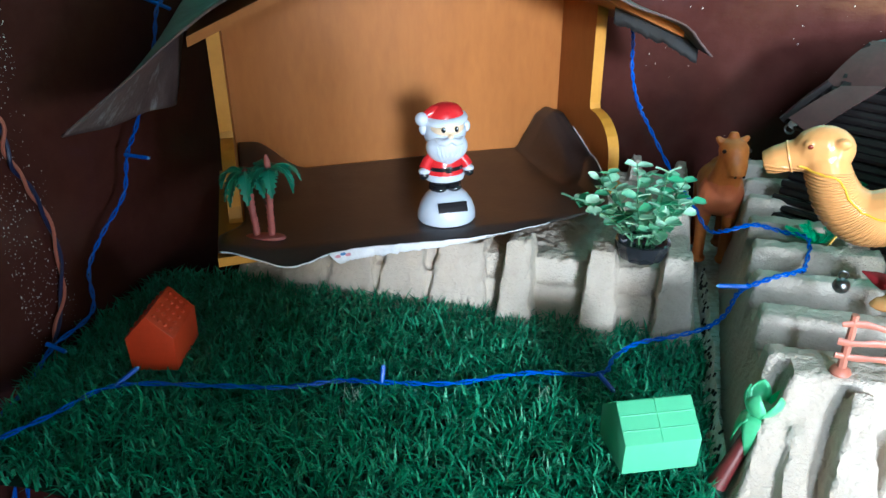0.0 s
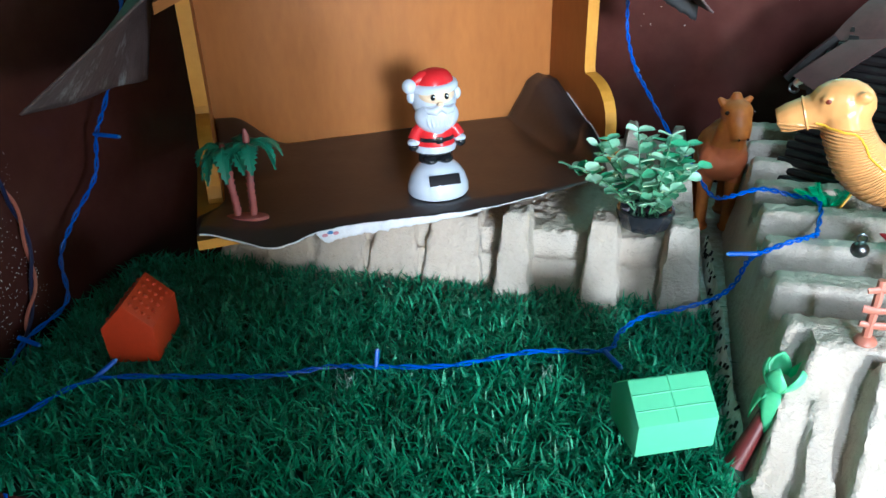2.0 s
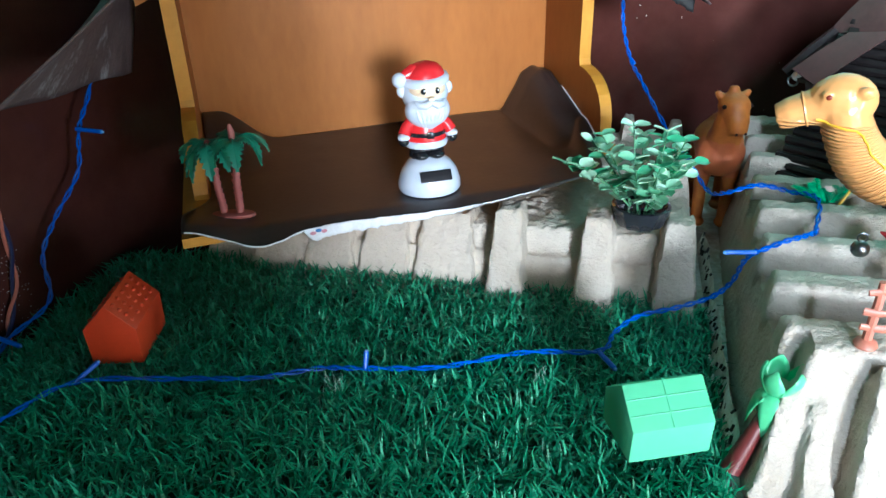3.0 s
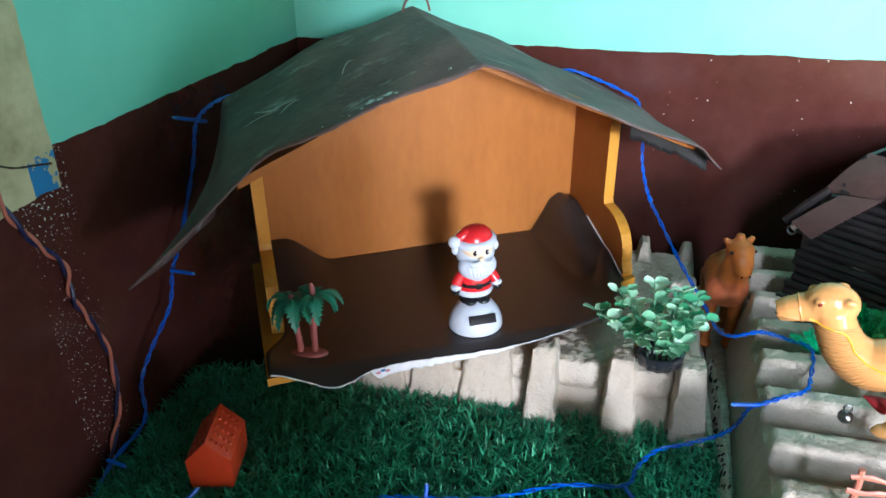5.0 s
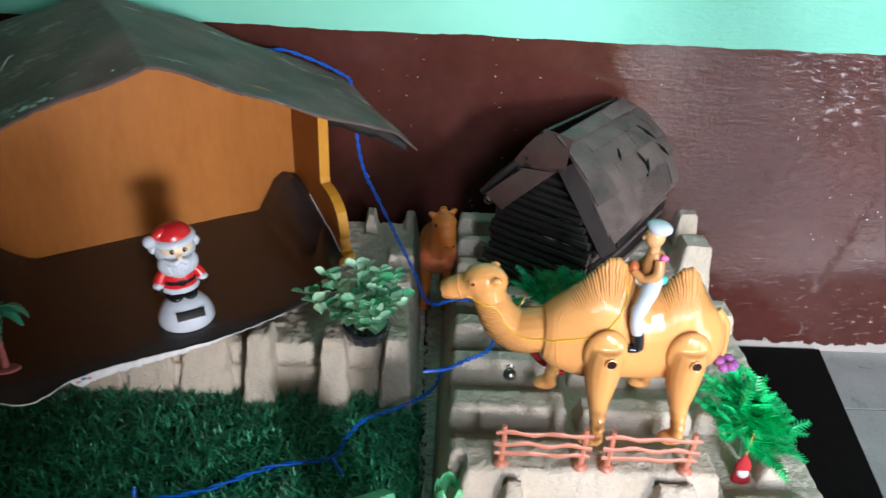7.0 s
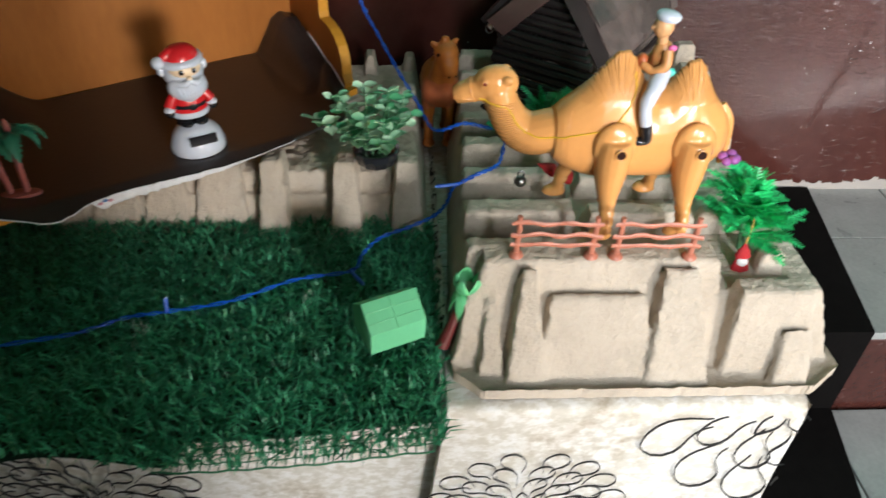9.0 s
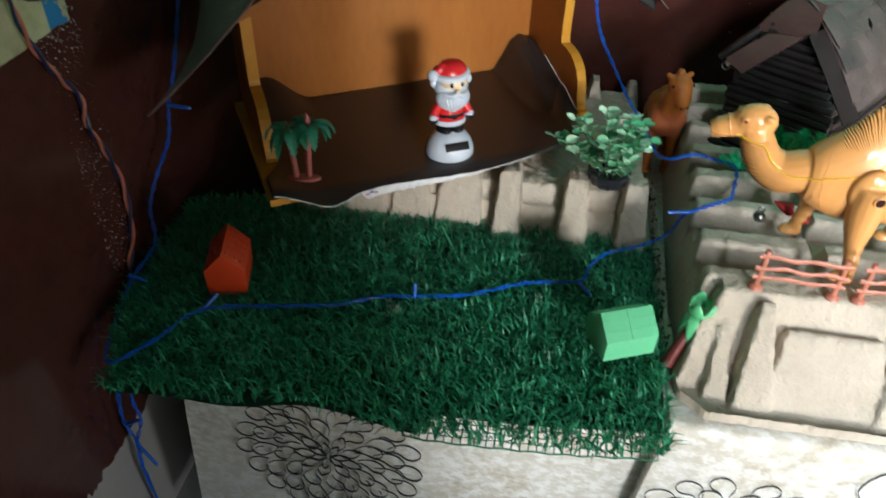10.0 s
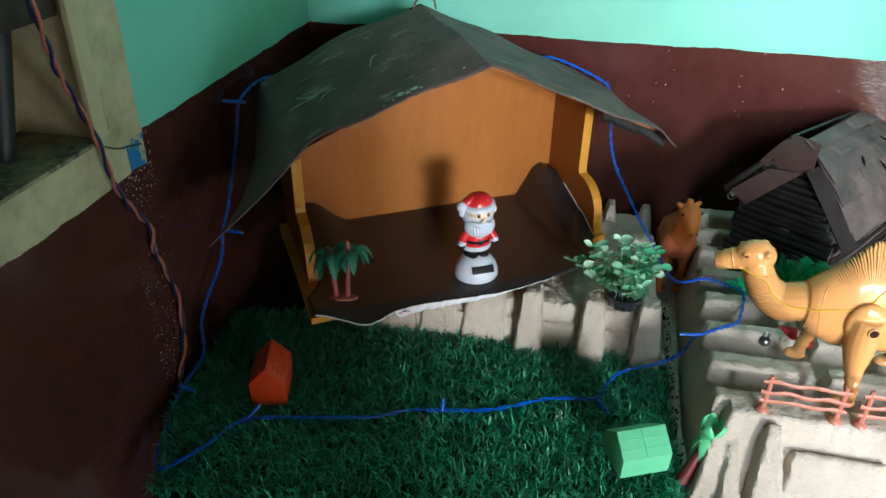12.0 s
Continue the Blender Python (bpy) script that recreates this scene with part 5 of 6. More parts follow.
    part("eye", Shape().ball((-0.0990, 0.0043, 0.1140), (0.0019, 0.0011, 0.0016), seg=10, rings=8), plastic("red_brown_eye", (0.16, 0.025, 0.012), 0.15), th, "small red-brown eye")
    part("nostril", Shape().ball((-0.121, 0.0145, 0.1000), (0.0016, 0.0010, 0.0010), seg=8, rings=6), M_HOLE, th)
    # moulded nose band and the seam where the neck joins
    ax = Vector((-0.030, 0.004, -0.0105)).normalized()
    e1 = ax.cross(Vector((0, 0, 1))).normalized()
    e2 = ax.cross(e1)
    mid = Vector((-0.1075, 0.0192, 0.1030))
    near_ring = [w for w in from_skin if abs((w - mid).dot(ax)) < 0.0022]
    band = []
    for q in [k * math.pi / 14 for k in range(29)]:
        want = e1 * math.cos(q) + e2 * math.sin(q)
        hit = max(near_ring, key=lambda w: (w - mid).normalized().dot(want))
        band.append(mid + want * ((hit - mid).length + 0.0001))
    part("nose_band", Shape().tube(band, 0.0008, 6), M_TAN, th)
    seam = [min(from_skin, key=lambda w: (w - Vector(p)).length_squared) + Vector((0, -0.0002, 0)) for p in spline([(-0.026, -0.010, 0.100), (-0.030, -0.018, 0.086), (-0.029, -0.020, 0.072), (-0.024, -0.018, 0.056)], 6)]
    out.tube(seam, 0.0004, 6)
    part("tail", Shape().tube(spline([(0.103, 0.002, 0.100), (0.112, -0.001, 0.088), (0.115, -0.003, 0.066), (0.112, -0.004, 0.048)], 5), [0.0034, 0.0034, 0.0034, 0.0034, 0.0034, 0.0034, 0.0032, 0.003, 0.0028, 0.0026, 0.0028, 0.003, 0.0034, 0.0036, 0.003, 0.001], 8), M_TAN, th)
    part("body", out, haired_plastic(), th, sharp=None)


big_camel()

# rider, one moulded piece
r_ = Shape()
SHIRT, WH, BK, SK, TQ, PK = 0, 1, 2, 3, 4, 5
r_.lathe([(0.008, 0), (0.0095, 0.006), (0.0098, 0.014), (0.0085, 0.021), (0.005, 0.025)], 18, SHIRT, Matrix.Translation((0.003, 0.0, 0.110)), (0.9, 0.85))
r_.ball((-0.001, 0.0, 0.1475), (0.0082, 0.0078, 0.0092), SK)
r_.tube([(0.001, 0, 0.134), (0.0, 0, 0.142)], 0.0042, 10, SK)
r_.ball((-0.0088, 0, 0.1465), (0.0018, 0.0016, 0.0022), SK)
r_.lathe([(0.0086, 0.0), (0.0098, 0.002), (0.0098, 0.0042), (0.0076, 0.0062), (0.002, 0.0070)], 20, WH, pose(0.0008, 0, 0.1528, 0, 6, 0))
for sy in (-1, 1):
    r_.tube(spline([(0.004, sy * 0.008, 0.131), (0.003, sy * 0.0125, 0.120), (-0.005, sy * 0.0105, 0.1145), (-0.013, sy * 0.004, 0.118)], 4), [0.0044] * 4 + [0.0042] * 4 + [0.0034] * 4 + [0.003], 9, SHIRT)
    r_.tube(spline([(0.004, sy * 0.007, 0.112), (-0.006, sy * 0.0235, 0.104), (-0.011, sy * 0.0275, 0.092), (-0.008, sy * 0.0295, 0.076)], 4), [0.0072] * 4 + [0.0062] * 4 + [0.0052] * 4 + [0.0046], 10, WH)
    r_.tube([(-0.008, sy * 0.0295, 0.077), (-0.006, sy * 0.0300, 0.068), (-0.006, sy * 0.0305, 0.063)], [0.0052, 0.0050, 0.0050], 10, BK)
    r_.ball((-0.010, sy * 0.0308, 0.0625), (0.0085, 0.0042, 0.0034), BK)
r_.ball((-0.0125, 0, 0.119), (0.0045, 0.0055, 0.0065), 6)
r_.ball((0.0075, -0.0075, 0.1325), (0.0035, 0.0020, 0.0030), PK)
r_.ball((0.0105, -0.0065, 0.112), (0.0042, 0.0030, 0.0038), TQ)
rider = solid("toy_rider", r_, [plastic("bronze_plastic", (0.52, 0.24, 0.08), 0.4), M_WHITE, M_BLACK, plastic("tan_skin_plastic", (0.60, 0.33, 0.15), 0.4), plastic("turquoise_plastic", (0.05, 0.5, 0.42), 0.4), plastic("pink_plastic", (0.62, 0.12, 0.32), 0.4), plastic("brick_plastic", (0.40, 0.10, 0.03), 0.4)],
              "small toy rider with white cap sitting on the toy camel", "figurine", sharp=50)
rider.matrix_world = pose(0.3765, 0.517, 0.1500)

M_STEEL = dirty("tarnished_steel", (0.10, 0.10, 0.10), (0.30, 0.30, 0.30), 0.3, 60, 300, 0.1, metal=1.0)
bell = thing("jingle_bell", pose(0.2795, 0.527, 0.146), "small tarnished bell hanging under the camel's neck", "bell")
part("shell", Shape().ball((0, 0, 0), (0.0058, 0.0058, 0.0056), seg=18, rings=12), M_STEEL, bell)
part("ring", Shape().tube([(0.0030 * math.cos(a), 0.0, 0.0080 + 0.0030 * math.sin(a)) for a in [k * math.pi / 8 for k in range(17)]], 0.0007, 6), M_STEEL, bell, "brass-coloured ring")


def rust_plastic():
    """Rust brown with a coral flush rubbed over the chest."""
    m, nt, b = nodes_of("rust_brown_plastic")
    tc = nt.nodes.new("ShaderNodeTexCoord")
    sep = nt.nodes.new("ShaderNodeSeparateXYZ")
    nt.links.new(tc.outputs["Object"], sep.inputs[0])
    n1 = noise_node(nt, 60, 4, 0.6)
    n2 = noise_node(nt, 280, 3, 0.6)
    base = ramp(nt, n1.outputs[0], [(0.3, (0.42, 0.105, 0.018)), (0.7, (0.60, 0.20, 0.028))])
    low = math_node(nt, "COMPARE", math_node(nt, "MULTIPLY_ADD", n1.outputs[0], 0.016, sep.outputs[2]), 0.082, 0.020)
    fore = math_node(nt, "LESS_THAN", math_node(nt, "MULTIPLY_ADD", n1.outputs[0], 0.012, sep.outputs[1]), 0.002)
    f = math_node(nt, "MULTIPLY", math_node(nt, "MULTIPLY", low, fore), 0.6)
    nt.links.new(mixed(nt, f, base.outputs[0], (0.62, 0.16, 0.075)), b.inputs["Base Color"])
    b.inputs["Roughness"].default_value = 0.5
    bump_to(nt, b, n2.outputs[0], 0.15, 0.0006)
    return m


def brown_camel():
    b = Shape()
    b.tube(spline([(0, -0.004, 0.079), (0, 0.014, 0.081), (0, 0.034, 0.078), (0, 0.050, 0.072)], 4), [0.0215, 0.0225, 0.0228, 0.0228, 0.0225, 0.0222, 0.022, 0.0215, 0.021, 0.020, 0.019, 0.017, 0.012], 18)
    b.ball((0, -0.006, 0.077), (0.0232, 0.0175, 0.0225))
    b.tube([(0, 0.026, 0.094), (0, 0.026, 0.103), (0, 0.026, 0.107)], [0.015, 0.009, 0.004], 12)
    b.tube(spline([(0.001, -0.006, 0.085), (0.002, -0.012, 0.101), (0.004, -0.012, 0.114), (0.005, -0.010, 0.124)], 4), [0.0185, 0.0175, 0.0165, 0.0158, 0.0150, 0.0145, 0.0140, 0.0136, 0.0134, 0.0132, 0.0132, 0.0132, 0.0132], 14)
    turn = pose(0.004, -0.010, 0.1255, 0, 0, 18) @ Matrix.Diagonal((1.20, 1.0, 1.06, 1.0))
    b.ball((0, -0.002, 0.0), (0.0122, 0.0150, 0.0115), mat=turn)
    b.tube([(0, -0.005, -0.002), (0, -0.013, -0.012), (0, -0.016, -0.0215)], [0.0110, 0.0090, 0.0074], 14, mat=turn)
    for sx in (-1, 1):
        b.tube([(sx * 0.009, 0.004, 0.007), (sx * 0.0135, 0.004, 0.0118)], [0.0040, 0.0022], 8, mat=turn)
    b.tube([(0, 0.002, 0.009), (0, 0.003, 0.0165)], [0.0058, 0.0034], 10, mat=turn)
    for sx in (-1, 1):
        for y in (-0.002, 0.042):
            b.tube([(sx * 0.0125, y, 0.072), (sx * 0.0128, y, 0.038), (sx * 0.0125, y - 0.001, 0.004)], [0.0100, 0.0064, 0.0058], 12)
            b.ball((sx * 0.0125, y - 0.003, 0.0042), (0.0082, 0.0105, 0.0042))
    s = welded(b, 0.0015, 2)
    for sx in (-1, 1):
        s.ball((sx * 0.0106, -0.0090, 0.0015), 0.0019, 1, turn, 8, 6)
        s.ball((sx * 0.0036, -0.0226, -0.0195), (0.0012, 0.0010, 0.0012), 1, turn, 8, 6)
    ob = solid("toy_camel", s, [rust_plastic(), M_HOLE], "rust brown rubber toy camel standing between the trays", "toy camel", sharp=None)
    ob.matrix_world = pose(0.2180, 0.768, 0.0425, 0, 0, 2)


brown_camel()

# ---- fences ----
M_FENCE = plastic("terracotta_plastic", (0.46, 0.165, 0.105), 0.4, 0.12)


def toy_fence(at, label):
    th = thing("toy_fence", at, label, "toy fence", "toy fences on the tray")
    for x in (-0.0315, 0.0315):
        post = part("post", Shape().tube([(x, 0, 0.001), (x, 0, 0.012), (x + 0.0004, 0, 0.029), (x, 0, 0.0410)], [0.0029, 0.0027, 0.0025, 0.0022], 8), M_FENCE, th)
        part("foot", Shape().lathe([(0.0058, 0), (0.0064, 0.0012), (0.0052, 0.0036), (0.0022, 0.0052)], 16, mat=Matrix.Translation((x, 0, 0))), M_FENCE, post)
    r = random.Random(5)
    for z in (0.0135, 0.0235, 0.0350):
        pts = [(-0.0375 + 0.075 * k / 12, -0.0018 + 0.0006 * math.sin(k * 1.3 + z * 900), z + 0.0011 * math.sin(k * 1.1 + z * 700)) for k in range(13)]
        part("rail", Shape().tube(pts, [0.0011 + 0.0002 * math.sin(k * 2.1 + z * 300) for k in range(13)], 8, flat=2.0), M_FENCE, th)
    return th


f1 = toy_fence(pose(0.2975, 0.4405, 0.1285, 0, 0, -1.5), "small terracotta plastic rail fence standing on the pulp tray")
copy_thing(f1, pose(0.3815, 0.4385, 0.1285, 0, 0, -1.0))

# ---- dark hut ----
M_SLIT_SHADE = dirty("slit_shade", (0.004, 0.004, 0.004), (0.008, 0.007, 0.007), 0.9, 50, 200, 0.0, spec=0.1)
M_STICK = dirty("black_painted_stick", (0.006, 0.005, 0.005), (0.022, 0.017, 0.016), 0.33, 50, 260, 0.4, 0.0012, island=0.4)
def card_material():
    """Painted card, each piece in a tone of its own, with pale flecks."""
    m, nt, b = nodes_of("grey_brown_card")
    info = nt.nodes.new("ShaderNodeObjectInfo")
    n1 = noise_node(nt, 40, 5, 0.65)
    n2 = noise_node(nt, 190, 4, 0.65)
    f = math_node(nt, "ADD", math_node(nt, "MULTIPLY", n1.outputs[0], 0.76), math_node(nt, "MULTIPLY", info.outputs["Random"], 0.24))
    c = ramp(nt, f, [(0.20, (0.030, 0.026, 0.027)), (0.50, (0.085, 0.062, 0.056)), (0.75, (0.130, 0.098, 0.090))])
    fl = ramp(nt, noise_node(nt, 95, 3, 0.8, stretch=(1, 0.4, 1)).outputs[0], [(0.70, (0.0,) * 3), (0.76, (0.8,) * 3)])
    nt.links.new(mixed(nt, fl.outputs[0], c.outputs[0], (0.34, 0.31, 0.30)), b.inputs["Base Color"])
    r = ramp(nt, n1.outputs[0], [(0.35, (0.28,) * 3), (0.65, (0.55,) * 3)])
    nt.links.new(r.outputs[0], b.inputs["Roughness"])
    bump_to(nt, b, math_node(nt, "ADD", n2.outputs[0], math_node(nt, "MULTIPLY", n1.outputs[0], 2.0)), 0.6, 0.0022)
    return m


M_CARD = card_material()
M_CARDR = dirty("red_brown_card", (0.045, 0.022, 0.020), (0.085, 0.042, 0.037), 0.4, 30, 200, 0.25, 0.0008)


def curved_card(fn, nu, nv, thickness):
    """A closed, slightly curved card: fn(a, c) gives its upper face."""
    sh = Shape()
    top, low = [], []
    for i in range(nu):
        for j in range(nv):
            a, c = i / (nu - 1), j / (nv - 1)
            p = Vector(fn(a, c))
            du = Vector(fn(min(a + 0.02, 1.0), c)) - Vector(fn(max(a - 0.02, 0.0), c))
            dv = Vector(fn(a, min(c + 0.02, 1.0))) - Vector(fn(a, max(c - 0.02, 0.0)))
            top.append(p)
            low.append(p - du.cross(dv).normalized() * thickness)
    n = nu * nv
    fs = []
    for i in range(nu - 1):
        for j in range(nv - 1):
            q = (i * nv + j, (i + 1) * nv + j, (i + 1) * nv + j + 1, i * nv + j + 1)
            fs += [q, tuple(n + k for k in reversed(q))]
    ring = [i * nv for i in range(nu)] + [(nu - 1) * nv + j for j in range(1, nv)] + [i * nv + nv - 1 for i in range(nu - 2, -1, -1)] + [j for j in range(nv - 2, 0, -1)]
    fs += [(ring[k], n + ring[k], n + ring[(k + 1) % len(ring)], ring[(k + 1) % len(ring)]) for k in range(len(ring))]
    return sh.add(top + low, fs)


def bent(p0, pm, p1, a):
    """A bowed line through three points."""
    return Vector(p0) * ((1 - a) * (1 - 2 * a)) + Vector(pm) * (4 * a * (1 - a)) + Vector(p1) * (a * (2 * a - 1))


def hut_slope(a, c):
    """The weather side of the roof: a from ridge to eave, c from front to back."""
    f = bent((-0.014, 0.030, 0.157), (0.033, 0.017, 0.121), (0.077, 0.008, 0.057), a)
    b = bent((-0.006, 0.190, 0.160), (0.055, 0.182, 0.130), (0.090, 0.164, 0.080), a)
    p = f.lerp(b, c)
    return p + Vector((0.7, 0, 0.7)) * (0.0016 * noise.noise((a * 4, c * 5, 3)))


def hut_lee(a, c):
    f = Vector((-0.030, 0.032, 0.156)).lerp(Vector((-0.076, 0.000, 0.080)), a)
    b = Vector((-0.010, 0.190, 0.159)).lerp(Vector((-0.055, 0.190, 0.088)), a)
    return f.lerp(b, c)


def stick_hut():
    # local: x across the gable, y along the ridge; the front leans out towards its foot
    th = thing("stick_hut", pose(0.335, 0.747, 0.112, 0, 0, -35.5), "small black stick hut with patched grey card roof against the wall", "hut")
    r = random.Random(31)
    z = 0.004
    while z < 0.146:
        y = 0.018 - 0.060 * (0.125 - z) / 0.1
        right = 0.068 if z < 0.060 else 0.068 - 0.90 * (z - 0.060)
        left = -0.052 if z < 0.075 else -0.070 + 0.60 * (z - 0.075)
        e = r.uniform(-0.004, 0.004)
        wob = r.uniform(-0.0012, 0.0012)
        part("stick", Shape().tube([(left + e, y, z), ((left + right) / 2, y + wob, z + wob), (right + e * 0.3, y, z + wob)], r.uniform(0.0036, 0.0048), 7), M_STICK, th)
        z += 0.0068
    for k in range(8):
        z = 0.005 + k * 0.0072
        wob = r.uniform(-0.002, 0.002)
        part("stick", Shape().tube([(0.066, -0.040 + 0.5 * z, z), (0.070, 0.06, z + 0.001 + wob * 0.4), (0.078 + r.uniform(0, 0.004), 0.166 + r.uniform(-0.004, 0.004), z + 0.012)], r.uniform(0.0032, 0.0042), 7), M_STICK if k % 3 else M_CARD, th)
    for k in range(11):
        z = 0.005 + k * 0.0072
        part("stick", Shape().tube([(-0.050, -0.02, z), (-0.048, 0.176, z)], 0.0038, 7), M_STICK, th)
    part("back_board", Shape().prism([(-0.046, 0.0), (0.074, 0.0), (0.080, 0.072), (-0.004, 0.150), (-0.046, 0.085)], (0.176, 0.180)), M_STICK, th, smooth=False)
    weather = part("roof_panel", curved_card(hut_slope, 14, 14, 0.0024), M_CARD, th, "grey-brown patched card roof", sharp=50)
    part("roof_panel", curved_card(hut_lee, 6, 6, 0.0030), M_STICK, th, "black card roof on the lee side", sharp=50)
    # overlapping cards in uneven courses up the weather side
    a0 = 0.97
    while a0 > 0.02:
        up = r.uniform(0.15, 0.26)
        c0 = -0.01
        while c0 < 0.97:
            wide = r.uniform(0.11, 0.28)
            lift, skew, curl = r.uniform(0.0006, 0.0024), r.uniform(-0.04, 0.04), r.uniform(0.0, 0.0045)

            def card(a, c, a0=a0, c0=c0, up=up, wide=wide, lift=lift, skew=skew, curl=curl):
                aa = max(0.0, a0 - up * 1.12 * (1 - a)) + 0.03 * noise.noise((c * 3 + c0 * 9, a0 * 5, a))
                cc = min(1.01, c0 + wide * 1.04 * c + skew * a)
                return hut_slope(max(0.0, min(1.02, aa)), cc) + Vector((0.72, -0.1, 0.68)) * (lift + 0.0016 * a + curl * a * a * c)
            part("card_patch", curved_card(card, 4, 4, 0.0009), M_CARD, weather, sharp=40)
            c0 += wide
        a0 -= up
    # solid black strips on the roof, coloured as the shade in its slits
    for a, c, ln, tilt in ((0.52, 0.62, 0.030, 0.012), (0.62, 0.70, 0.022, -0.020), (0.30, 0.80, 0.034, 0.022), (0.55, 0.88, 0.026, 0.018), (0.40, 0.45, 0.018, -0.010)):
        p, q = hut_slope(a, c), hut_slope(min(1, a + ln * 6), c + tilt * 4)
        part("slit", Shape().tube([p + Vector((0.0024, 0, 0.0024)), hut_slope(min(1, a + ln * 3), c + tilt * 2) + Vector((0.0024, 0, 0.0024)), q + Vector((0.0024, 0, 0.0024))], [0.0006, 0.0022, 0.0005], 6), M_SLIT_SHADE, weather, "black strip painted as the shade between cards")

    def hip(a, c):
        f = Vector((-0.031, 0.036, 0.1590)).lerp(Vector((0.006, 0.032, 0.1570)), c)
        b = Vector((-0.058, 0.014, 0.1150)).lerp(Vector((0.012, 0.008, 0.1260)), c)
        return f.lerp(b, a) + Vector((0, -0.4, 0.6)) * (0.005 * math.sin(math.pi * a) + 0.002 * math.sin(math.pi * c))
    part("hip_card", curved_card(hip, 8, 8, 0.0012), M_CARDR, th, "red-brown folded card over the gable's top", sharp=60)

    def strip_(a, c):
        f = Vector((-0.036, 0.004, 0.121)).lerp(Vector((0.002, 0.004, 0.127)), c)
        b = Vector((-0.068, -0.020, 0.088)).lerp(Vector((-0.042, -0.026, 0.079)), c)
        return f.lerp(b, a) + Vector((0, -0.7, 0.4)) * (0.002 * math.sin(math.pi * a))
    part("barge_strip", curved_card(strip_, 6, 4, 0.0012), M_CARDR, th, "red-brown card strip", sharp=60)
    part("barge_strip", Shape().tube([(-0.050, 0.014, 0.119), (-0.064, 0.004, 0.101), (-0.079, -0.006, 0.080)], [0.0050, 0.0058, 0.0052], 6), M_STICK, th, sharp=30)
    part("barge_strip", curved_card(lambda a, c: bent((0.006, 0.004, 0.130), (0.036, -0.004, 0.100), (0.076, -0.008, 0.052), a) + Vector((0.008 * c, 0.020 * c, 0.006 * c)), 8, 3, 0.0014), M_STICK, th, sharp=60)
    # black card put in as the shade of the gap below the eave
    part("eave_shade", curved_card(lambda a, c: Vector((0.072 + 0.006 * c, 0.045 + 0.095 * c, 0.040 + 0.012 * c + 0.018 * a)), 4, 6, 0.0016), M_BLACK, th, "black card standing for the shade under the eave", sharp=60)


stick_hut()
clip = thing("light_clip", pose(0.277, 0.776, 0.196, 0, 0, -35), "small shiny clip on the hut's roof corner", "clip")
part("shell", Shape().tube([(-0.004, 0, -0.006), (0.001, 0, 0.0), (0.007, 0, 0.008)], [0.0040, 0.0054, 0.0034], 10), dirty("chrome", (0.75, 0.75, 0.75), (0.9, 0.9, 0.9), 0.28, 60, 200, 0.3, 0.001, metal=0.8), clip)
part("ring", Shape().tube([(-0.005 + 0.0045 * math.cos(a), 0.0, -0.009 + 0.0045 * math.sin(a)) for a in [k * math.pi / 8 for k in range(17)]], 0.001, 6), M_STEEL, clip)

# ---- green sprays ----
M_FERN = dirty("bright_green_plastic", (0.016, 0.36, 0.095), (0.05, 0.70, 0.22), 0.35, 50, 200, 0.05, island=0.6)
M_FERND = dirty("deep_green_plastic", (0.014, 0.24, 0.09), (0.04, 0.46, 0.19), 0.4, 50, 200, 0.05, island=0.6)


def comb_leaf(s, root, d, length, width, n=9):
    """A flat plastic leaf with needle-like teeth on both sides."""
    d = Vector(d).normalized()
    side = d.cross(Vector((0, 0, 1)))
    side = side.normalized() if side.length > 0.05 else Vector((1, 0, 0))
    up = side.cross(d)
    root = Vector(root)
    tip = root + d * length
    s.tube([root, (root + tip) / 2 + up * length * 0.06, tip], [0.0007, 0.0006, 0.0003], 4)
    for k in range(1, n + 1):
        p = root + d * (length * (0.12 + 0.86 * k / n)) + up * (length * 0.06 * math.sin(math.pi * k / n))
        w = width * (0.55 + 0.45 * math.sin(math.pi * k / n))
        for sg in (1, -1):
            q = p + side * (sg * w) + d * (w * 0.55) - up * (w * 0.15)
            e = d * (length * 0.066)
            s.add([p - e, p + e, q + up * 0.0002], [(0, 1, 2)])
    return tip


def spray(s, root, d, length, r, n=4):
    d = Vector(d).normalized()
    tip = comb_leaf(s, root, d, length, length * 0.32, 11)
    for k in range(n):
        p = Vector(root) + d * (length * (0.25 + 0.17 * k))
        e = Vector((r.uniform(-1, 1), r.uniform(-1, 1), r.uniform(-0.5, 0.7)))
        comb_leaf(s, p, (d * 0.9 + e * 0.8), length * r.uniform(0.45, 0.65), length * 0.17, 7)


tree = thing("toy_tree", pose(0.484, 0.484, 0.094), "bright green plastic feathery bush beside the camel on the tray", "toy tree")
part("trunk", Shape().tube(spline([(0, 0, 0), (-0.004, 0.002, 0.03), (-0.010, 0.0, 0.062)], 4), [0.0030] * 5 + [0.0024] * 4, 8), M_STEM, tree)
rt = random.Random(77)
for k in range(44):
    a = k * 2.399
    el = rt.uniform(0.12, 1.25)
    d = (math.cos(a) * math.cos(el), math.sin(a) * math.cos(el) * 0.9, math.sin(el))
    s = Shape()
    z0 = rt.uniform(0.022, 0.062)
    spray(s, (-0.010 * z0 / 0.06, 0, z0), d, rt.uniform(0.026, 0.040), rt, 4)
    part("branch", s, M_FERN, tree, smooth=False)
pf = Shape()
for k in range(6):
    pf.ball((0.006 * math.cos(k), 0.006 * math.sin(k), 0.002 * (k % 2)), (0.0048, 0.0048, 0.0036), seg=10, rings=6)
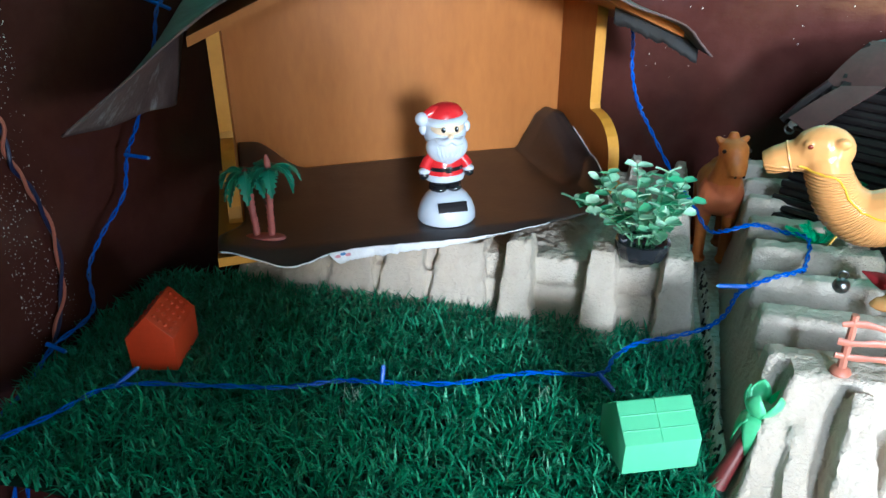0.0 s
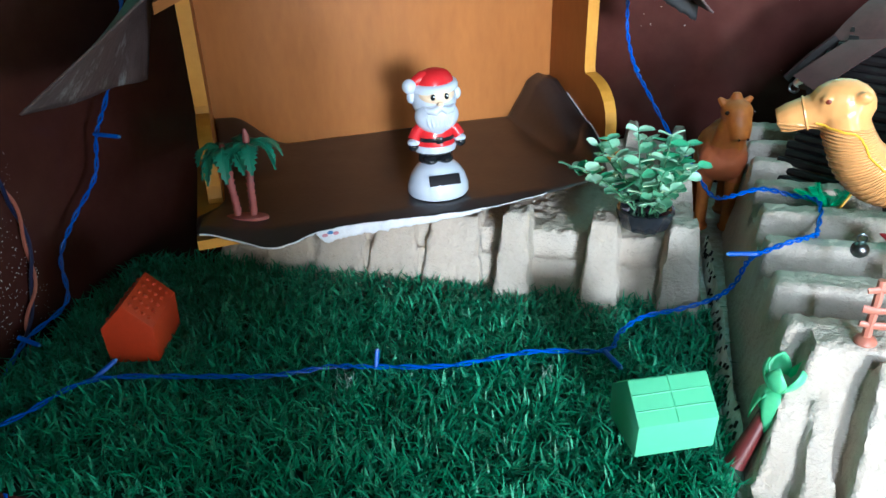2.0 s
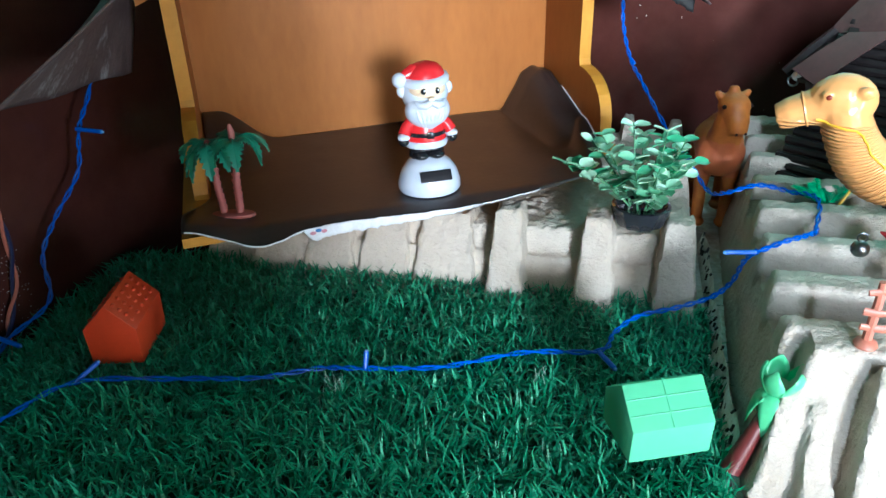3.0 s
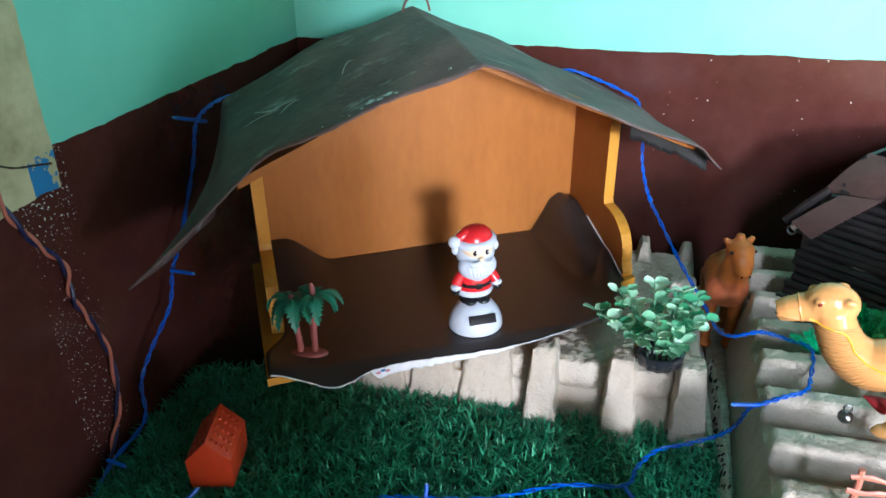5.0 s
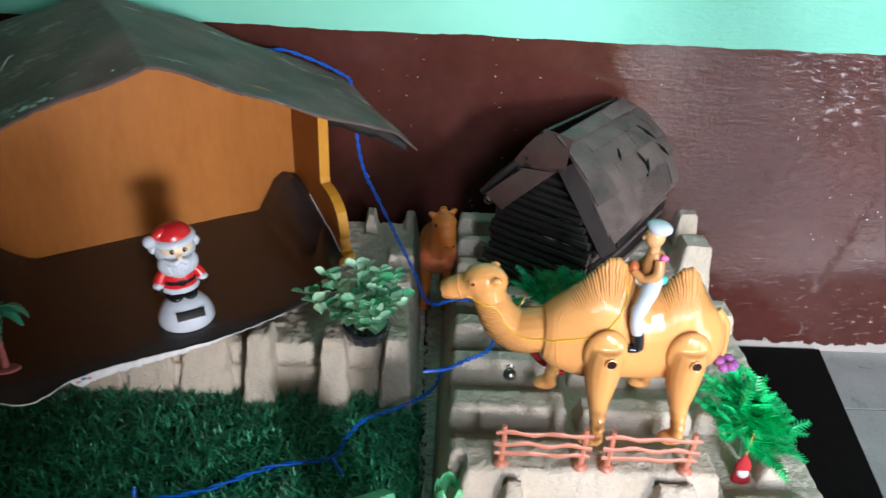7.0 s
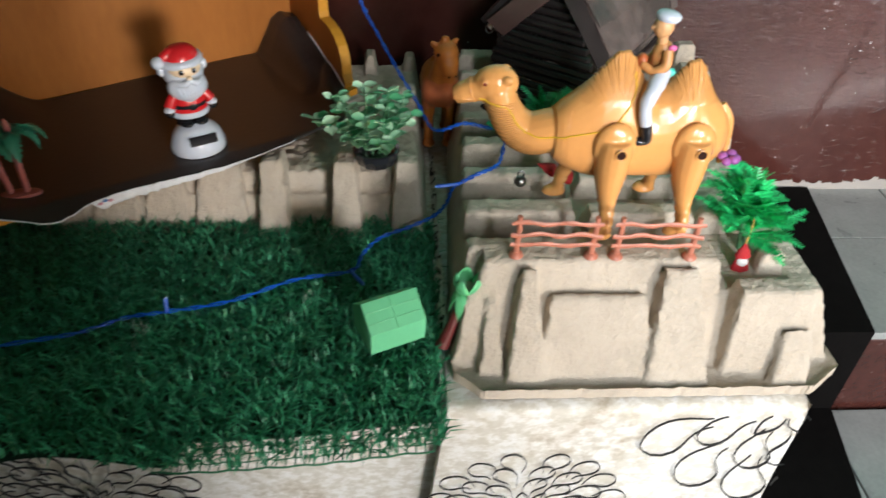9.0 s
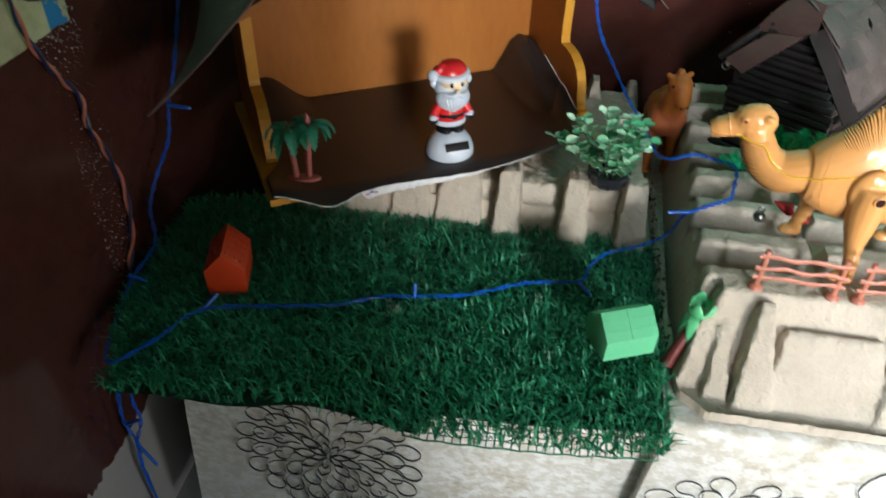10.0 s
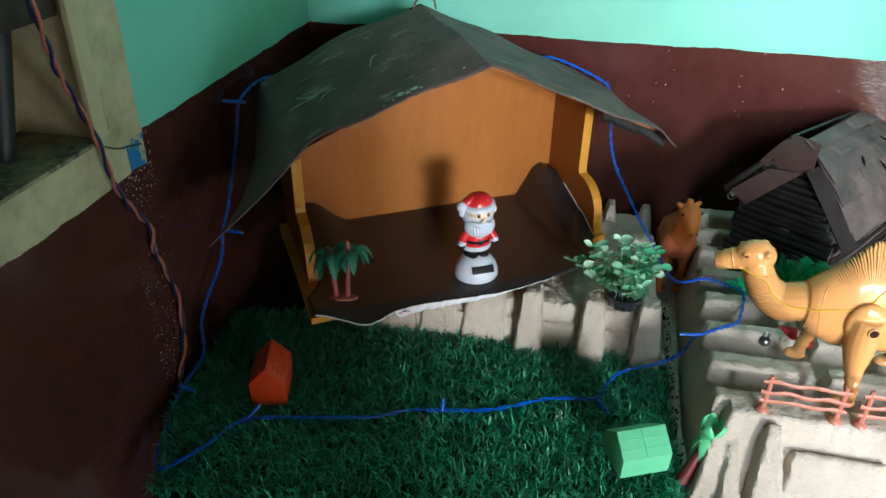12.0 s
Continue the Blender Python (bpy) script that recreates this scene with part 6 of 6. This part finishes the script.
solid("purple_flower", pf, plastic("purple_plastic", (0.34, 0.10, 0.36), 0.5), "small purple plastic flower on top of the bush", "flower").matrix_world = pose(0.455, 0.503, 0.186)

fern = thing("fern_spray", pose(0.335, 0.650, 0.124), "dark green plastic fern spray lying before the hut", "plant", "fern sprays")
rt = random.Random(6)
for k in range(11):
    a = -0.25 + 0.36 * k
    s = Shape()
    spray(s, (0, 0, 0.004), (math.cos(a), math.sin(a) * 0.6, rt.uniform(0.6, 1.4)), rt.uniform(0.034, 0.050), rt, 4)
    part("frond", s, M_FERND, fern, smooth=False)
fern2 = thing("fern_spray", pose(0.288, 0.648, 0.120), "small blue-green plastic sprig behind the camel's neck", "plant", "fern sprays")
for k in range(5):
    a = 0.6 + 0.7 * k
    s = Shape()
    spray(s, (0, 0, 0.002), (math.cos(a), math.sin(a), rt.uniform(0.1, 0.6)), rt.uniform(0.018, 0.028), rt, 3)
    part("frond", s, M_FERND, fern2, smooth=False)
part("yellow_stem", Shape().tube([(0.008, -0.004, 0.004), (0.016, 0.002, 0.016), (0.020, 0.006, 0.024)], 0.0012, 6), M_YEL, fern2, "pale yellow stem")

# small cloth ornaments
M_FELT = dirty("red_felt", (0.30, 0.010, 0.014), (0.45, 0.02, 0.025), 0.9, 60, 500, 0.4, 0.0006)
M_WOOL = dirty("white_wool", (0.62, 0.60, 0.58), (0.8, 0.79, 0.77), 0.95, 120, 600, 0.7, 0.0012)


def ornament(at, label, cord):
    th = thing("hanging_ornament", at, label, "ornament", "red felt ornaments")
    part("cap", Shape().lathe([(0.0085, 0.0), (0.0090, 0.002), (0.0070, 0.008), (0.003, 0.014), (0.0008, 0.018)], 16, squash=(1, 0.6)), M_FELT, th)
    part("beard", Shape().ball((0, -0.0015, -0.005), (0.0068, 0.0045, 0.0068), seg=14, rings=10), M_WOOL, th, "white wool tuft")
    part("coat", Shape().lathe([(0.0095, -0.018), (0.0105, -0.015), (0.0085, -0.006), (0.0065, 0.0)], 16, squash=(1, 0.55)), M_FELT, th)
    if cord:
        part("cord", Shape().tube([(0, 0, 0.017), (0.003, 0.002, 0.032), (0.005, 0.004, 0.050)], 0.0013, 6), dirty("gold_cord", (0.40, 0.26, 0.05), (0.6, 0.42, 0.12), 0.35, 200, 900, 0.5, metal=0.6), th, "gold cord")


ornament(pose(0.4725, 0.458, 0.112, -10, 0, 0) @ Matrix.Scale(0.8, 4), "small red and white felt ornament on a gold cord", True)
ornament(pose(0.318, 0.560, 0.136, -70, 0, 80), "small red and white felt ornament lying under the camel", False)

# ---- cables ----
M_BLUE = plastic("blue_cable", (0.004, 0.095, 0.55), 0.42, 0.15)
M_NAVY = plastic("navy_cable", (0.010, 0.014, 0.06), 0.4, 0.2)
M_SALMON = plastic("salmon_cable", (0.42, 0.13, 0.085), 0.45, 0.15)
M_CLEAR = plastic("clear_bulb", (0.16, 0.34, 0.72), 0.1)


def twisted(pts, n, gap, radius, turns, strands=2, phase=0.0):
    """Strands wound round a line; gives one Shape each."""
    line = spline(pts, n)
    total = len(line) - 1
    out = []
    for q in range(strands):
        got, side = [], None
        for k, p in enumerate(line):
            d = (line[min(k + 1, total)] - line[max(k - 1, 0)]).normalized()
            if side is None:
                side = d.orthogonal().normalized()
            side = (side - d * side.dot(d)).normalized()
            o = d.cross(side)
            a = 2 * math.pi * (turns * k / total + q / strands) + phase
            got.append(p + side * (gap * math.cos(a)) + o * (gap * math.sin(a)))
        out.append(Shape().tube(got, radius, 6))
    return out


string = tagged(new("string_light"), "blue twisted string-light cable with small bulbs over shed and grass", "string light")


def run_cable(pts, turns, n=10):
    for s in twisted(pts, n, 0.0013, 0.00095, turns * 0.5):
        part("cable", s, M_BLUE, string)


def bulb(a, b):
    st = part("bulb_holder", Shape().tube([a, Vector(a).lerp(Vector(b), 0.92)], 0.0019, 8), M_BLUE, string, "blue bulb sleeve")
    part("bulb", Shape().tube([Vector(a).lerp(Vector(b), 0.92), Vector(a).lerp(Vector(b), 0.97), b], [0.0014, 0.0013, 0.0006], 8), M_CLEAR, st, "clear tiny bulb")


GZ = 0.054
# over the grass
run_cable([(-0.331, 0.405, 0.030), (-0.300, 0.330, 0.040), (-0.263, 0.355, GZ - 0.004), (-0.235, 0.397, GZ), (-0.160, 0.417, GZ), (-0.109, 0.429, GZ), (-0.071, 0.448, GZ), (-0.038, 0.455, GZ), (0.015, 0.468, GZ), (0.071, 0.496, GZ + 0.001), (0.123, 0.507, GZ + 0.002), (0.133, 0.527, GZ + 0.006), (0.150, 0.553, 0.060), (0.178, 0.566, 0.063), (0.203, 0.574, 0.071), (0.216, 0.577, 0.084), (0.221, 0.572, 0.106), (0.226, 0.562, 0.120)], 46)
bulb((-0.235, 0.397, GZ), (-0.225, 0.414, GZ + 0.008))
bulb((-0.038, 0.455, GZ), (-0.038, 0.460, GZ + 0.013))
bulb((0.123, 0.506, GZ + 0.002), (0.136, 0.484, GZ + 0.004))
# over the tray to the brown camel and up to the roof
run_cable([(0.226, 0.562, 0.119), (0.245, 0.566, 0.128), (0.262, 0.574, 0.131), (0.272, 0.600, 0.124), (0.279, 0.640, 0.131), (0.262, 0.655, 0.129), (0.238, 0.660, 0.131), (0.216, 0.662, 0.122), (0.204, 0.690, 0.110), (0.190, 0.730, 0.119), (0.166, 0.780, 0.138), (0.140, 0.815, 0.172), (0.127, 0.829, 0.191), (0.117, 0.850, 0.220), (0.114, 0.866, 0.250), (0.112, 0.872, 0.264)], 44)
bulb((0.226, 0.562, 0.119), (0.203, 0.5575, 0.119))
bulb((0.127, 0.829, 0.191), (0.132, 0.826, 0.186))
# behind the roof and down the window wall
run_cable([(0.112, 0.872, 0.264), (0.107, 0.886, 0.278), (0.099, 0.895, 0.287), (0.056, 0.905, 0.303), (0.015, 0.901, 0.314), (-0.040, 0.900, 0.300), (-0.180, 0.860, 0.290), (-0.290, 0.800, 0.302), (-0.325, 0.755, 0.304), (-0.325, 0.713, 0.312), (-0.326, 0.674, 0.311), (-0.328, 0.650, 0.299), (-0.328, 0.633, 0.261), (-0.322, 0.585, 0.206), (-0.322, 0.562, 0.180), (-0.324, 0.550, 0.146), (-0.326, 0.515, 0.120), (-0.326, 0.490, 0.096), (-0.325, 0.481, 0.058), (-0.325, 0.431, 0.052), (-0.331, 0.405, 0.030)], 50, 8)
bulb((-0.330, 0.672, 0.296), (-0.327, 0.613, 0.318))
bulb((-0.321, 0.558, 0.182), (-0.296, 0.560, 0.180))
bulb((-0.326, 0.427, 0.058), (-0.310, 0.430, 0.050))
# loose end hanging beside the box
run_cable([(-0.331, 0.405, 0.030), (-0.330, 0.365, -0.040), (-0.333, 0.358, -0.087), (-0.326, 0.358, -0.126), (-0.331, 0.358, -0.173), (-0.328, 0.360, -0.285)], 12, 8)
run_cable([(-0.331, 0.405, 0.030), (-0.316, 0.362, -0.046), (-0.312, 0.358, -0.081), (-0.326, 0.356, -0.126), (-0.329, 0.355, -0.180), (-0.322, 0.357, -0.285)], 12, 8)
bulb((-0.326, 0.357, -0.126), (-0.304, 0.350, -0.150))
bulb((-0.312, 0.358, -0.081), (-0.330, 0.354, -0.090))

flex = tagged(new("twisted_flex"), "salmon and navy twisted flex hanging down the window wall", "cable")
for s, m in zip(twisted([(-0.337, 0.366, 0.500), (-0.336, 0.373, 0.450), (-0.336, 0.378, 0.421), (-0.335, 0.390, 0.389), (-0.333, 0.402, 0.349), (-0.335, 0.412, 0.306), (-0.336, 0.431, 0.270), (-0.336, 0.450, 0.242), (-0.336, 0.449, 0.213), (-0.336, 0.461, 0.182), (-0.336, 0.472, 0.138), (-0.336, 0.466, 0.086), (-0.336, 0.445, 0.050), (-0.336, 0.434, 0.020)], 10, 0.0017, 0.0016, 10), (M_SALMON, M_NAVY)):
    part("strand", s, m, flex)

# ---- strip of printed cloth in the gap between the trays ----
strip = tagged(new("cloth_strip"), "narrow strip of printed cloth hanging between the trays", "cloth")
part("strip", Shape().grid(lambda a, c: (0.2050 + 0.004 * c + 0.001 * math.sin(a * 30), 0.42 + 0.29 * a, 0.044 + 0.018 * c + 0.002 * math.sin(a * 17)), 50, 6), M_CLOTH, strip, sharp=None)
rq = random.Random(12)
pr = Shape()
for k in range(46):
    a, c = k / 46, rq.uniform(0.1, 0.85)
    p = (0.2045 + 0.004 * c, 0.42 + 0.29 * a, 0.0450 + 0.018 * c + 0.002 * math.sin(a * 17))
    pr.tube([p, (p[0] + 0.001, p[1] + rq.uniform(-0.004, 0.004), p[2] + rq.uniform(0.002, 0.006))], 0.0010, 5)
part("print", pr, M_INK, strip, "black printed marks")
